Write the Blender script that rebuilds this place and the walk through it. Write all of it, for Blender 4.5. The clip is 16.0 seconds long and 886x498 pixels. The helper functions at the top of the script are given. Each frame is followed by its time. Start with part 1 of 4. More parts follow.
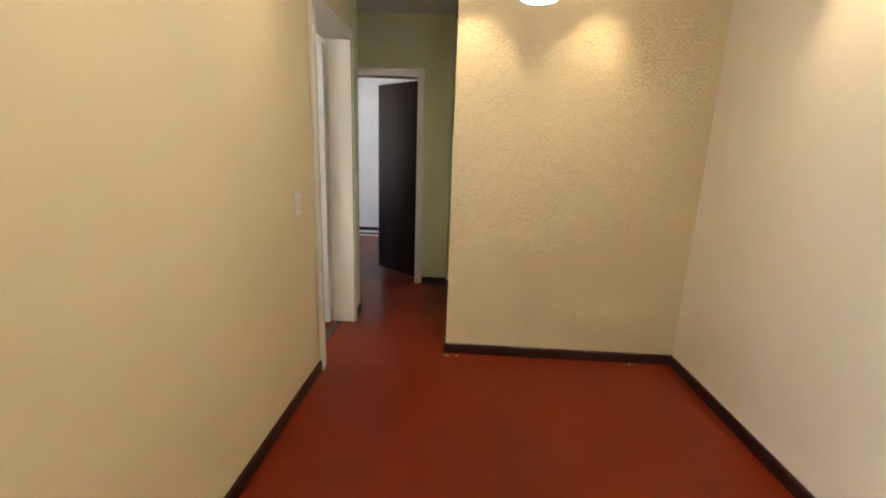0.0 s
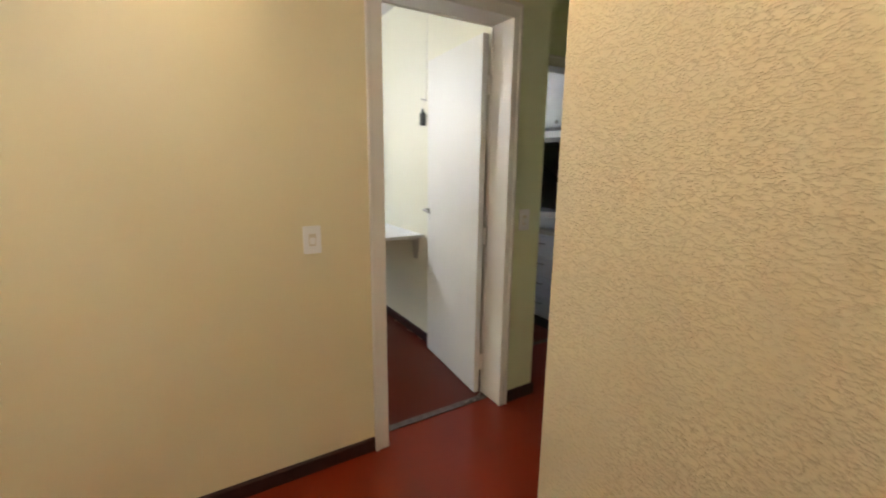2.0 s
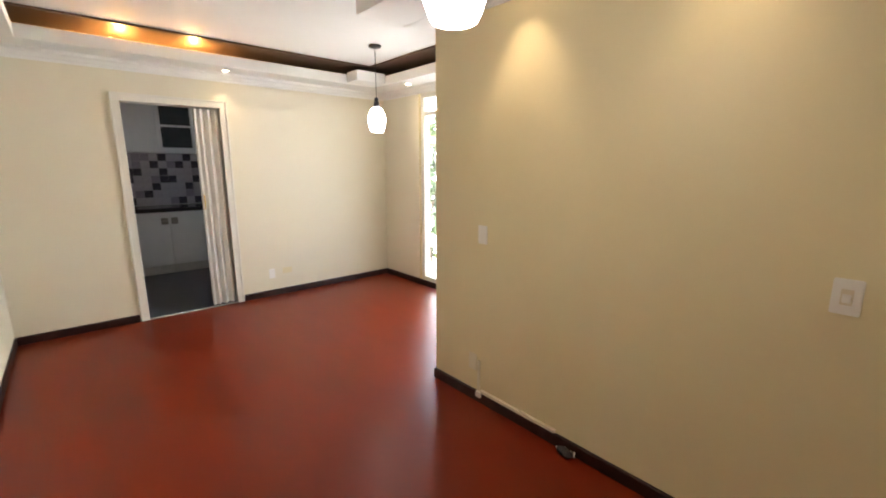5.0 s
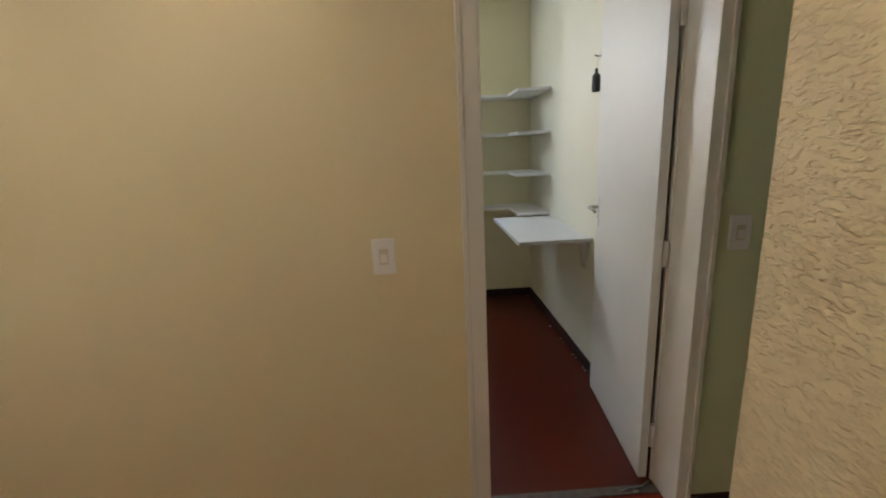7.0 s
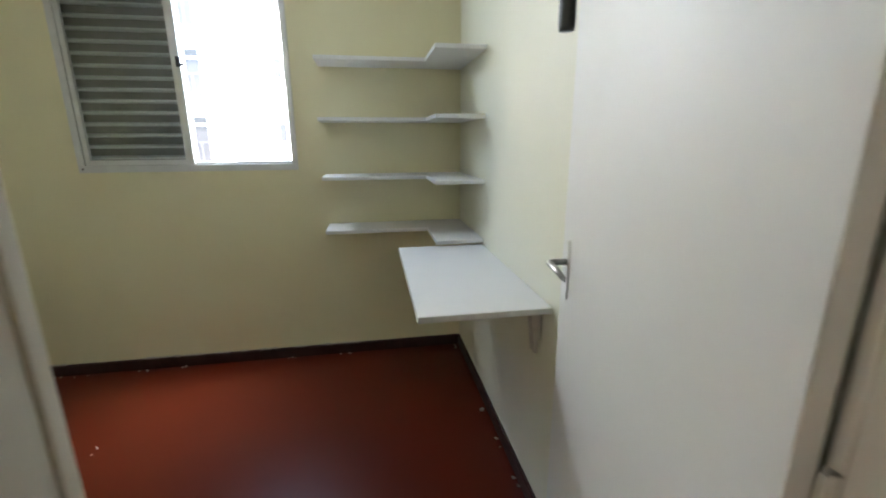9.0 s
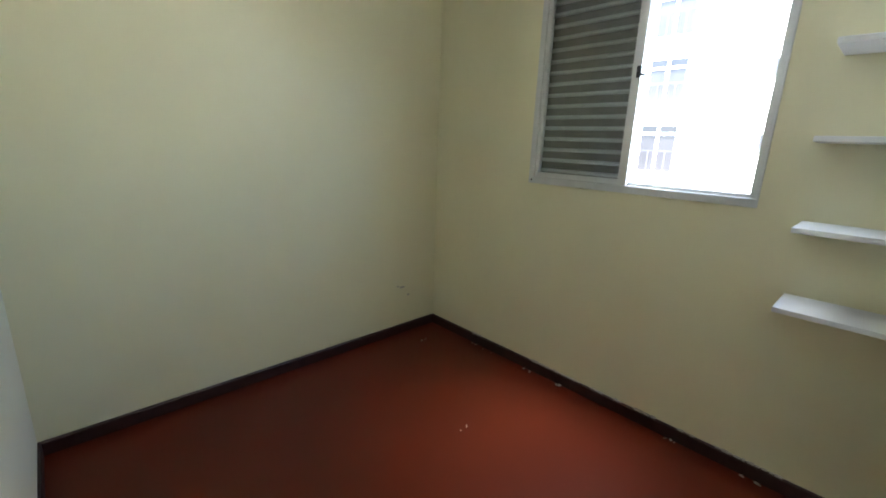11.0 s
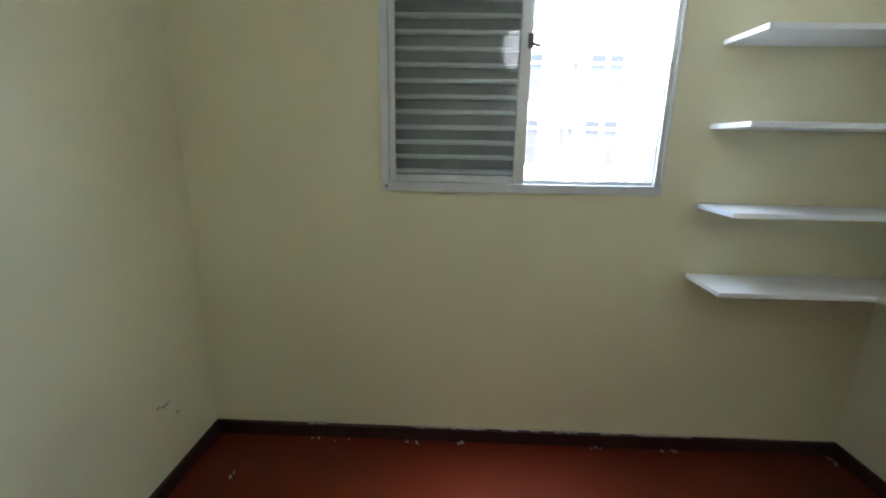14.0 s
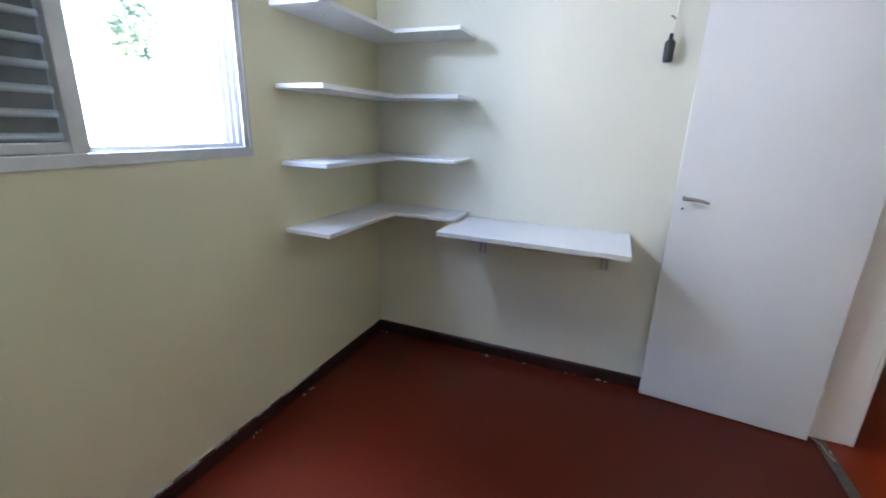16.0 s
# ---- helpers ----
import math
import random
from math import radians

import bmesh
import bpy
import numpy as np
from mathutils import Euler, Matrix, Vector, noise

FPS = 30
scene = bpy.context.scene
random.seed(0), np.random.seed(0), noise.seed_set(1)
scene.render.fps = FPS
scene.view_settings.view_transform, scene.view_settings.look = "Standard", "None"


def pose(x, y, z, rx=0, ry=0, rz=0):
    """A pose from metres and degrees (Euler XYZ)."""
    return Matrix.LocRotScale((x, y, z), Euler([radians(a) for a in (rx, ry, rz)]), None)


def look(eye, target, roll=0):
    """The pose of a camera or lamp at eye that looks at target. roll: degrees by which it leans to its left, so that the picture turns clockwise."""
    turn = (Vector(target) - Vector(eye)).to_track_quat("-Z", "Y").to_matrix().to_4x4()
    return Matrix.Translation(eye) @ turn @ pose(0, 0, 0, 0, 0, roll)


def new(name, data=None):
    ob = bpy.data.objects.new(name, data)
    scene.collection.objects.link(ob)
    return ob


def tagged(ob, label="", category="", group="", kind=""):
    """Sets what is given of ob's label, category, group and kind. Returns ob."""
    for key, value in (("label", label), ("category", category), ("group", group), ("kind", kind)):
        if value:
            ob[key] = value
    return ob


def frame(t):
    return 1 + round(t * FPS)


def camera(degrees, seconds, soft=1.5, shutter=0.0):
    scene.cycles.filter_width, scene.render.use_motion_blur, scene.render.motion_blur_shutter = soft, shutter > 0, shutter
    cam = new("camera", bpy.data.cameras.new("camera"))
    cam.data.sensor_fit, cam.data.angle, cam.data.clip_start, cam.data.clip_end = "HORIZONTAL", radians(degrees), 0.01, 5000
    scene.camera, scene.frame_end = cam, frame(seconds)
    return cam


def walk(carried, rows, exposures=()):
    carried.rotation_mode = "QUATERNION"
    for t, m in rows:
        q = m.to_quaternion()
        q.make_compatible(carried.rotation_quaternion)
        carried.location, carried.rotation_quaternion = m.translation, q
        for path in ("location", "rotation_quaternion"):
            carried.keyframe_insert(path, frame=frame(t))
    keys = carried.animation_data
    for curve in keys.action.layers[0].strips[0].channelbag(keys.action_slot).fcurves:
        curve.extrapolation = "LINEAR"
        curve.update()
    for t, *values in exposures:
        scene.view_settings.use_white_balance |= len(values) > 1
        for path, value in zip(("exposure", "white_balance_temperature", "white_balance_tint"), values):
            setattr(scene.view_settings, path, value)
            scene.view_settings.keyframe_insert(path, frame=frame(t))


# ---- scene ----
cam = camera(93.0, 16.0, soft=1.8, shutter=0.3)
SKY, SPOT, GLOW, DAY, DAY2, DAY3 = 0.15, 0.8, 1.2, 0.9, 0.21, 0.8
EXPOSURES = [(0.0, 4.68, 6600, 12), (1.0, 4.66, 6600, 12), (2.0, 4.5, 6600, 11), (3.7, 4.35, 6600, 15), (6.0, 3.95, 6500, 12), (6.5, 3.85, 6500, 12), (7.5, 3.95, 6400, 10), (8.0, 4.25, 6250, 9), (8.5, 4.3, 6250, 9),
             (9.0, 4.15, 6150, 8), (9.5, 4.05, 6050, 8), (10.0, 4.12, 6000, 8), (12.5, 4.22, 5950, 9), (14.0, 4.15, 5750, 8), (15.0, 4.38, 5350, 15), (15.5, 4.42, 5400, 17), (16.0, 4.36, 5350, 18)]
PATH = [
    (0, (0.022, 0.651, 1.391), (-0.066, 2.596, 0.933), 2.0),
    (0.5, (0.352, 1.035, 1.401), (-0.005, 2.963, 1.008), 0.6),
    (1, (0.579, 1.463, 1.409), (-0.285, 3.21, 0.959), 1.5),
    (1.5, (0.765, 1.907, 1.407), (-0.435, 3.45, 0.984), 2.6),
    (2, (0.927, 2.339, 1.413), (-0.742, 3.365, 1.013), 0.6),
    (2.5, (0.959, 2.693, 1.404), (-0.976, 3.045, 1.039), 1.1),
    (3, (0.978, 2.905, 1.447), (-0.934, 2.537, 0.99), 1.6),
    (3.5, (0.999, 2.938, 1.486), (-0.711, 1.982, 1.081), 0.3),
    (3.7, (1.009, 2.921, 1.505), (-0.6, 1.794, 1.127), -0.1),
    (5.8, (0.941, 2.865, 1.492), (-0.811, 2.003, 1.061), -0.0),
    (6, (0.856, 2.87, 1.47), (-1.015, 2.327, 1.021), -0.5),
    (6.5, (0.735, 2.897, 1.431), (-1.189, 2.754, 0.904), -1.0),
    (7, (0.484, 2.922, 1.42), (-1.46, 2.993, 0.959), -2.8),
    (7.5, (0.195, 2.95, 1.4), (-1.7, 3.361, 0.912), -1.5),
    (8, (-0.086, 3.047, 1.384), (-1.84, 3.869, 0.886), -2.5),
    (8.5, (-0.391, 3.23, 1.391), (-2.205, 3.914, 0.901), -2.8),
    (9, (-0.697, 3.335, 1.396), (-2.607, 3.655, 0.899), -0.3),
    (9.5, (-0.947, 3.385, 1.44), (-2.862, 3.303, 0.868), 0.8),
    (10, (-1.058, 3.386, 1.477), (-2.785, 2.531, 0.942), 0.9),
    (12.5, (-1.426, 3.086, 1.392), (-3.015, 1.97, 0.91), 3.9),
    (13, (-1.485, 2.695, 1.412), (-3.155, 1.696, 0.952), 5.6),
    (13.5, (-1.559, 2.418, 1.417), (-3.411, 1.823, 0.952), 5.2),
    (14, (-1.587, 2.053, 1.435), (-3.525, 1.993, 0.944), 1.0),
    (14.5, (-1.547, 1.782, 1.39), (-3.37, 2.408, 0.858), -0.1),
    (15, (-1.595, 1.652, 1.367), (-3.093, 2.853, 0.805), -1.2),
    (15.5, (-1.732, 1.599, 1.387), (-2.847, 3.151, 0.795), 0.9),
    (16, (-2.004, 1.585, 1.376), (-2.72, 3.365, 0.812), 1.8),
]

PATH.insert(9, (4.75, (0.985, 2.905, 1.505), (-0.275, 1.405, 1.12), -0.1))
PATH.insert(20, (11.2, (-1.22, 3.27, 1.45), (-2.56, 1.84, 0.95), 2.2))
walk(cam, [(t, look(eye, target, roll)) for t, eye, target, roll in PATH], EXPOSURES)

# ---- world and sun ----
world = bpy.data.worlds.new("sky")
scene.world = world
world.use_nodes = True
sky = world.node_tree.nodes.new("ShaderNodeTexSky")
sky.sky_type = 'NISHITA'
sky.sun_disc = False
sky.sun_elevation = radians(50)
sky.sun_rotation = radians(80)
world.node_tree.links.new(sky.outputs[0], world.node_tree.nodes["Background"].inputs[0])
world.node_tree.nodes["Background"].inputs[1].default_value = SKY
sun = new("sun", bpy.data.lights.new("sun", 'SUN'))
sun.data.energy = 4.5
sun.data.angle = radians(0.5)
sun.data.color = (1.0, 0.95, 0.88)
sun.matrix_world = look((30, 8, 40), (0, 0, 0))




def opening_lamp(at, target, w, h, power, color, spread=180):
    """The sky's light that comes in by a window's opening."""
    lamp = new("skylight", bpy.data.lights.new("skylight", 'AREA'))
    lamp.data.shape, lamp.data.size, lamp.data.size_y = 'RECTANGLE', w, h
    lamp.data.energy, lamp.data.color = power, color
    lamp.data.spread = radians(spread)
    lamp.matrix_world = look(at, target)


opening_lamp((-2.285, -0.22, 1.2), (0, -0.1, 1.0), 1.28, 2.0, DAY, (0.78, 0.89, 1.0))
opening_lamp((-3.46, 2.61, 2.19), (-2.86, 2.15, 0.0), 0.5, 0.16, DAY2, (0.92, 0.96, 1.0), 42)
opening_lamp((-3.44, 2.61, 2.19), (-2.5, 3.3, 1.25), 0.5, 0.24, DAY3, (0.84, 0.92, 1.0))


# ---- materials ----
def material(name, color, rough=0.5, metal=0.0, mix=None, scale=6.0, amount=0.5, bump=0.0, bump_scale=60.0, stretch=(1, 1, 1),
             coat=0.0, emit=0.0, emit_color=None, spec=0.5, low=0.35, high=0.68, dull=(0.85, 1.2)):
    """A surface with broad blotches (mix), fine grain and relief at real size."""
    m = bpy.data.materials.new(name)
    m.use_nodes = True
    nt = m.node_tree
    n, l = nt.nodes, nt.links
    b = n["Principled BSDF"]
    b.inputs["Base Color"].default_value = (*color, 1)
    b.inputs["Roughness"].default_value = rough
    b.inputs["Metallic"].default_value = metal
    b.inputs["Coat Weight"].default_value = coat
    b.inputs["Coat Roughness"].default_value = 0.12
    b.inputs["Specular IOR Level"].default_value = spec
    if emit:
        b.inputs["Emission Color"].default_value = (*(emit_color or color), 1)
        b.inputs["Emission Strength"].default_value = emit
    co = n.new("ShaderNodeTexCoord")
    mp = n.new("ShaderNodeMapping")
    mp.inputs["Scale"].default_value = stretch
    l.new(co.outputs["Object"], mp.inputs["Vector"])
    if mix:
        t = n.new("ShaderNodeTexNoise")
        t.inputs["Scale"].default_value = scale
        t.inputs["Detail"].default_value = 6
        l.new(mp.outputs[0], t.inputs["Vector"])
        r = n.new("ShaderNodeMapRange")
        r.inputs["From Min"].default_value, r.inputs["From Max"].default_value = low, high
        r.inputs["To Max"].default_value = amount
        l.new(t.outputs["Fac"], r.inputs["Value"])
        x = n.new("ShaderNodeMix")
        x.data_type = 'RGBA'
        x.inputs["A"].default_value, x.inputs["B"].default_value = (*color, 1), (*mix, 1)
        l.new(r.outputs[0], x.inputs["Factor"])
        l.new(x.outputs["Result"], b.inputs["Base Color"])
        q = n.new("ShaderNodeMapRange")
        q.inputs["To Min"].default_value, q.inputs["To Max"].default_value = rough * dull[0], min(1, rough * dull[1])
        l.new(t.outputs["Fac"], q.inputs["Value"])
        l.new(q.outputs[0], b.inputs["Roughness"])
    if bump:
        t2 = n.new("ShaderNodeTexNoise")
        t2.inputs["Scale"].default_value = bump_scale
        t2.inputs["Detail"].default_value = 4
        l.new(mp.outputs[0], t2.inputs["Vector"])
        bp = n.new("ShaderNodeBump")
        bp.inputs["Strength"].default_value = bump
        bp.inputs["Distance"].default_value = 0.004
        l.new(t2.outputs["Fac"], bp.inputs["Height"])
        l.new(bp.outputs[0], b.inputs["Normal"])
    return m


def textured_paint(name, color, mix):
    """Thick roller-textured paint: short, mostly level ridges over finer grain."""
    m = material(name, color, 0.55, mix=mix, scale=2.5, amount=0.5)
    nt = m.node_tree
    n, l = nt.nodes, nt.links
    co = n.new("ShaderNodeTexCoord")
    mp = n.new("ShaderNodeMapping")
    mp.inputs["Scale"].default_value = (62, 62, 135)
    mp.inputs["Rotation"].default_value = (0, radians(5), 0)
    l.new(co.outputs["Object"], mp.inputs["Vector"])
    a = n.new("ShaderNodeTexNoise")
    a.inputs["Scale"].default_value = 1.0
    a.inputs["Detail"].default_value = 3
    a.inputs["Distortion"].default_value = 0.9
    l.new(mp.outputs[0], a.inputs["Vector"])
    r = n.new("ShaderNodeMapRange")
    r.interpolation_type = 'SMOOTHSTEP'
    r.inputs["From Min"].default_value, r.inputs["From Max"].default_value = 0.46, 0.64
    l.new(a.outputs["Fac"], r.inputs["Value"])
    bp = n.new("ShaderNodeBump")
    bp.inputs["Strength"].default_value = 1.0
    bp.inputs["Distance"].default_value = 0.0037
    l.new(r.outputs[0], bp.inputs["Height"])
    l.new(bp.outputs[0], n["Principled BSDF"].inputs["Normal"])
    return m


def glass_material(name, tint=(0.95, 0.98, 0.97)):
    """Clear window glass."""
    m = bpy.data.materials.new(name)
    m.use_nodes = True
    b = m.node_tree.nodes["Principled BSDF"]
    b.inputs["Base Color"].default_value = (*tint, 1)
    b.inputs["Roughness"].default_value = 0.02
    b.inputs["Transmission Weight"].default_value = 1.0
    b.inputs["IOR"].default_value = 1.45
    return m


CREAM = material("cream_paint", (0.75, 0.66, 0.425), 0.5, mix=(0.70, 0.615, 0.375), scale=1.6, amount=0.5, bump=0.06, bump_scale=220)
# Cream made paler: the balcony daylight on these walls is in the colour.
LIVING_DAYLIT = material("daylit_cream_paint", (0.75, 0.695, 0.56), 0.5, mix=(0.715, 0.655, 0.515), scale=1.6, amount=0.5, bump=0.06, bump_scale=220)
STUDY = material("pale_lime_cream_paint", (0.745, 0.70, 0.47), 0.5, mix=(0.70, 0.65, 0.42), scale=1.8, amount=0.6, bump=0.06, bump_scale=220)
# Study cream whitened to hold the window's direct light in its colour.
STUDY_DAYLIT = material("daylit_study_paint", (0.76, 0.74, 0.61), 0.5, mix=(0.72, 0.70, 0.565), scale=1.8, amount=0.6, bump=0.06, bump_scale=220)
GREEN = material("pale_green_paint", (0.71, 0.745, 0.49), 0.5, mix=(0.67, 0.70, 0.45), scale=2, amount=0.5, bump=0.06, bump_scale=220)
TEXTURED = textured_paint("textured_cream_paint", (0.78, 0.675, 0.43), (0.73, 0.615, 0.385))
WHITE_WALL = material("white_wall_paint", (0.76, 0.76, 0.76), 0.6, mix=(0.70, 0.70, 0.71), scale=2, amount=0.5, bump=0.05, bump_scale=200)
CEILING = material("white_ceiling_paint", (0.80, 0.79, 0.77), 0.7, mix=(0.75, 0.74, 0.72), scale=2, amount=0.4)
PLASTER = material("white_plaster_moulding", (0.82, 0.81, 0.79), 0.6, mix=(0.76, 0.75, 0.73), scale=4, amount=0.4)
TRIM = material("white_enamel_trim", (0.76, 0.73, 0.66), 0.38, mix=(0.73, 0.70, 0.63), scale=7, amount=0.5, bump=0.015, bump_scale=60)
DOORWHITE = material("white_enamel_door", (0.74, 0.73, 0.70), 0.42, dull=(0.95, 1.1), spec=0.3, mix=(0.70, 0.69, 0.655), scale=3, amount=0.6, bump=0.03, bump_scale=40)
FLOOR = material("red_stained_floor", (0.20, 0.022, 0.0055), 0.30, dull=(0.95, 1.15), mix=(0.16, 0.0175, 0.005), scale=4, amount=1.0, low=0.1, high=0.9, stretch=(1, 0.3, 1), spec=0.26)
# Same red stain, darkened in colour for the dimmer rooms' shade.
FLOOR_SHADED = material("shaded_red_stained_floor", (0.096, 0.0135, 0.0045), 0.30, dull=(0.95, 1.15), mix=(0.085, 0.012, 0.004), scale=3.5, amount=1.0, low=0.2, high=0.8, stretch=(1, 0.4, 1), spec=0.22)
BASE = material("dark_maroon_baseboard", (0.024, 0.008, 0.007), 0.42, mix=(0.045, 0.017, 0.014), scale=14, amount=0.7, bump=0.1, bump_scale=80)
MELAMINE = material("white_melamine_board", (0.80, 0.80, 0.80), 0.35, mix=(0.75, 0.75, 0.76), scale=5, amount=0.4)
EDGE = material("grey_board_edge", (0.60, 0.58, 0.55), 0.5, mix=(0.5, 0.48, 0.44), scale=30, amount=0.6)
ALU = material("grey_aluminium", (0.62, 0.62, 0.60), 0.42, metal=0.3, mix=(0.53, 0.53, 0.515), scale=12, amount=0.6, bump=0.03, bump_scale=90)
# One grey shutter in two tones: shade in the sheet, sheen in the slats.
SHUTTER_SHADE = material("shaded_grey_shutter", (0.22, 0.215, 0.20), 0.5, mix=(0.17, 0.165, 0.155), scale=9, amount=0.7)
SLAT_LIT = material("lit_grey_shutter_slat", (0.56, 0.57, 0.55), 0.4, mix=(0.48, 0.49, 0.47), scale=9, amount=0.7)
CHROME = material("worn_chrome", (0.25, 0.24, 0.225), 0.3, metal=1.0, mix=(0.45, 0.43, 0.40), scale=40, amount=0.6)
BRASS = material("yellow_brass", (0.75, 0.52, 0.18), 0.3, metal=1.0, mix=(0.55, 0.36, 0.12), scale=40, amount=0.5)
BLACK = material("black_plastic", (0.012, 0.012, 0.014), 0.35, mix=(0.03, 0.03, 0.032), scale=30, amount=0.5)
SWITCH = material("white_switch_plastic", (0.83, 0.81, 0.78), 0.36, mix=(0.78, 0.76, 0.72), scale=20, amount=0.4)
ROCKER = material("ivory_switch_rocker", (0.70, 0.63, 0.50), 0.35, mix=(0.62, 0.55, 0.43), scale=30, amount=0.4)
SHADE = material("frosted_lit_glass", (0.95, 0.93, 0.88), 0.4, emit=GLOW, emit_color=(1.0, 0.95, 0.88), mix=(0.9, 0.88, 0.84), scale=10)
SHADE_DIM = material("frosted_dim_glass", (0.95, 0.93, 0.88), 0.4, emit=GLOW * 0.28, emit_color=(1.0, 0.97, 0.92), mix=(0.9, 0.88, 0.84), scale=10)
LAMPDISC = material("lit_downlight_glass", (1, 0.93, 0.8), 0.3, emit=GLOW * 2, emit_color=(1.0, 0.80, 0.5), mix=(0.95, 0.9, 0.8), scale=10)
DARKWOOD = material("dark_brown_wood", (0.022, 0.008, 0.005), 0.6, mix=(0.05, 0.02, 0.012), scale=3, amount=0.8, stretch=(6, 6, 0.5), spec=0.2)
# Brown of an added ceiling strip that paints the shade inside the cove.
COVESHADE = material("brown_cove_shade", (0.09, 0.052, 0.032), 0.5, mix=(0.13, 0.072, 0.042), scale=4, amount=0.7)
CRUMB = material("plaster_crumb", (0.46, 0.42, 0.37), 0.8, mix=(0.28, 0.25, 0.22), scale=60, amount=0.7)
BRACKET = material("dull_painted_steel", (0.54, 0.51, 0.45), 0.5, mix=(0.45, 0.42, 0.37), scale=25, amount=0.8)
SPLASH = material("dark_splashback", (0.09, 0.09, 0.095), 0.36, mix=(0.13, 0.13, 0.135), scale=6, amount=0.6)
GREYMETAL = material("dull_threshold_metal", (0.14, 0.12, 0.11), 0.45, metal=0.4, mix=(0.08, 0.06, 0.05), scale=25, amount=0.8)
GRANITE = material("black_granite", (0.02, 0.018, 0.02), 0.15, mix=(0.06, 0.05, 0.05), scale=120, amount=0.8)
PORCELAIN = material("white_porcelain", (0.85, 0.85, 0.84), 0.12, mix=(0.8, 0.8, 0.79), scale=5, amount=0.3)
STONE = material("cream_stone_top", (0.62, 0.57, 0.46), 0.3, mix=(0.5, 0.45, 0.36), scale=50, amount=0.7)
CABINET = material("white_cabinet_laminate", (0.74, 0.75, 0.76), 0.35, mix=(0.68, 0.69, 0.70), scale=6, amount=0.4)
NAVY = material("dark_blue_floor_tile", (0.03, 0.035, 0.06), 0.3, mix=(0.05, 0.055, 0.08), scale=8, amount=0.6)
TILEDARK = material("dark_wall_tile", (0.04, 0.035, 0.045), 0.2, mix=(0.08, 0.07, 0.085), scale=20, amount=0.6)
TILEGREY = material("lilac_grey_wall_tile", (0.24, 0.22, 0.25), 0.2, mix=(0.28, 0.25, 0.29), scale=20, amount=0.6)
TILELIGHT = material("pale_wall_tile", (0.42, 0.39, 0.42), 0.2, mix=(0.35, 0.32, 0.35), scale=20, amount=0.6)
GROUT = material("grey_grout", (0.4, 0.39, 0.38), 0.8, mix=(0.3, 0.29, 0.28), scale=30, amount=0.5)
GLASS = glass_material("window_glass")
DARKGLASS = material("dark_cabinet_glass", (0.03, 0.035, 0.04), 0.08, mix=(0.05, 0.055, 0.06), scale=6, amount=0.4)
MIRROR = material("silver_mirror", (0.86, 0.87, 0.88), 0.02, metal=1.0)
PVC = material("white_pvc_fold", (0.80, 0.77, 0.73), 0.4, mix=(0.75, 0.72, 0.67), scale=5, amount=0.5)
FACADE = material("white_facade_render", (0.80, 0.79, 0.76), 0.8, mix=(0.72, 0.70, 0.66), scale=0.6, amount=0.5)
PANE = material("far_window_pane", (0.012, 0.011, 0.013), 0.3, mix=(0.022, 0.02, 0.022), scale=0.5, amount=0.8)
RAIL = material("grey_balcony_rail", (0.045, 0.045, 0.05), 0.6, mix=(0.03, 0.03, 0.03), scale=3, amount=0.5)
LEAF = material("green_leaf", (0.035, 0.052, 0.036), 0.8, mix=(0.075, 0.095, 0.03), scale=0.35, amount=0.9, spec=0.1)
BARK = material("grey_brown_bark", (0.12, 0.09, 0.06), 0.85, mix=(0.07, 0.05, 0.035), scale=6, amount=0.8)
ASPHALT = material("courtyard_paving", (0.30, 0.29, 0.27), 0.9, mix=(0.2, 0.2, 0.19), scale=0.4, amount=0.7)


# ---- mesh helpers ----
def add_box(bm, x0, x1, y0, y1, z0, z1, bevel=0.0, slot=0):
    """A box between the limits, with its edges rounded by bevel."""
    r = bmesh.ops.create_cube(bm, size=1, matrix=Matrix.Translation(((x0 + x1) / 2, (y0 + y1) / 2, (z0 + z1) / 2)) @ Matrix.Diagonal((x1 - x0, y1 - y0, z1 - z0, 1)))
    vs = r["verts"]
    faces = {f for v in vs for f in v.link_faces}
    for f in faces:
        f.material_index = slot
    if bevel:
        edges = list({e for v in vs for e in v.link_edges})
        bmesh.ops.bevel(bm, geom=edges, offset=bevel, segments=2, profile=0.6, affect='EDGES', clamp_overlap=True)
    return bm


def box(x0, x1, y0, y1, z0, z1, bevel=0.0):
    return add_box(bmesh.new(), x0, x1, y0, y1, z0, z1, bevel)


def lathe(profile, n=28, at=(0, 0, 0)):
    """A turned shape from (radius, height) pairs."""
    bm = bmesh.new()
    rings = []
    for r, z in profile:
        rings.append([bm.verts.new((at[0] + r * math.cos(2 * math.pi * i / n), at[1] + r * math.sin(2 * math.pi * i / n), at[2] + z)) for i in range(n)])
    for a, b in zip(rings, rings[1:]):
        for i in range(n):
            bm.faces.new((a[i], a[(i + 1) % n], b[(i + 1) % n], b[i]))
    bm.faces.new(rings[0][::-1])
    bm.faces.new(rings[-1])
    for f in bm.faces:
        f.smooth = len(f.verts) == 4
    bmesh.ops.recalc_face_normals(bm, faces=bm.faces)
    return bm


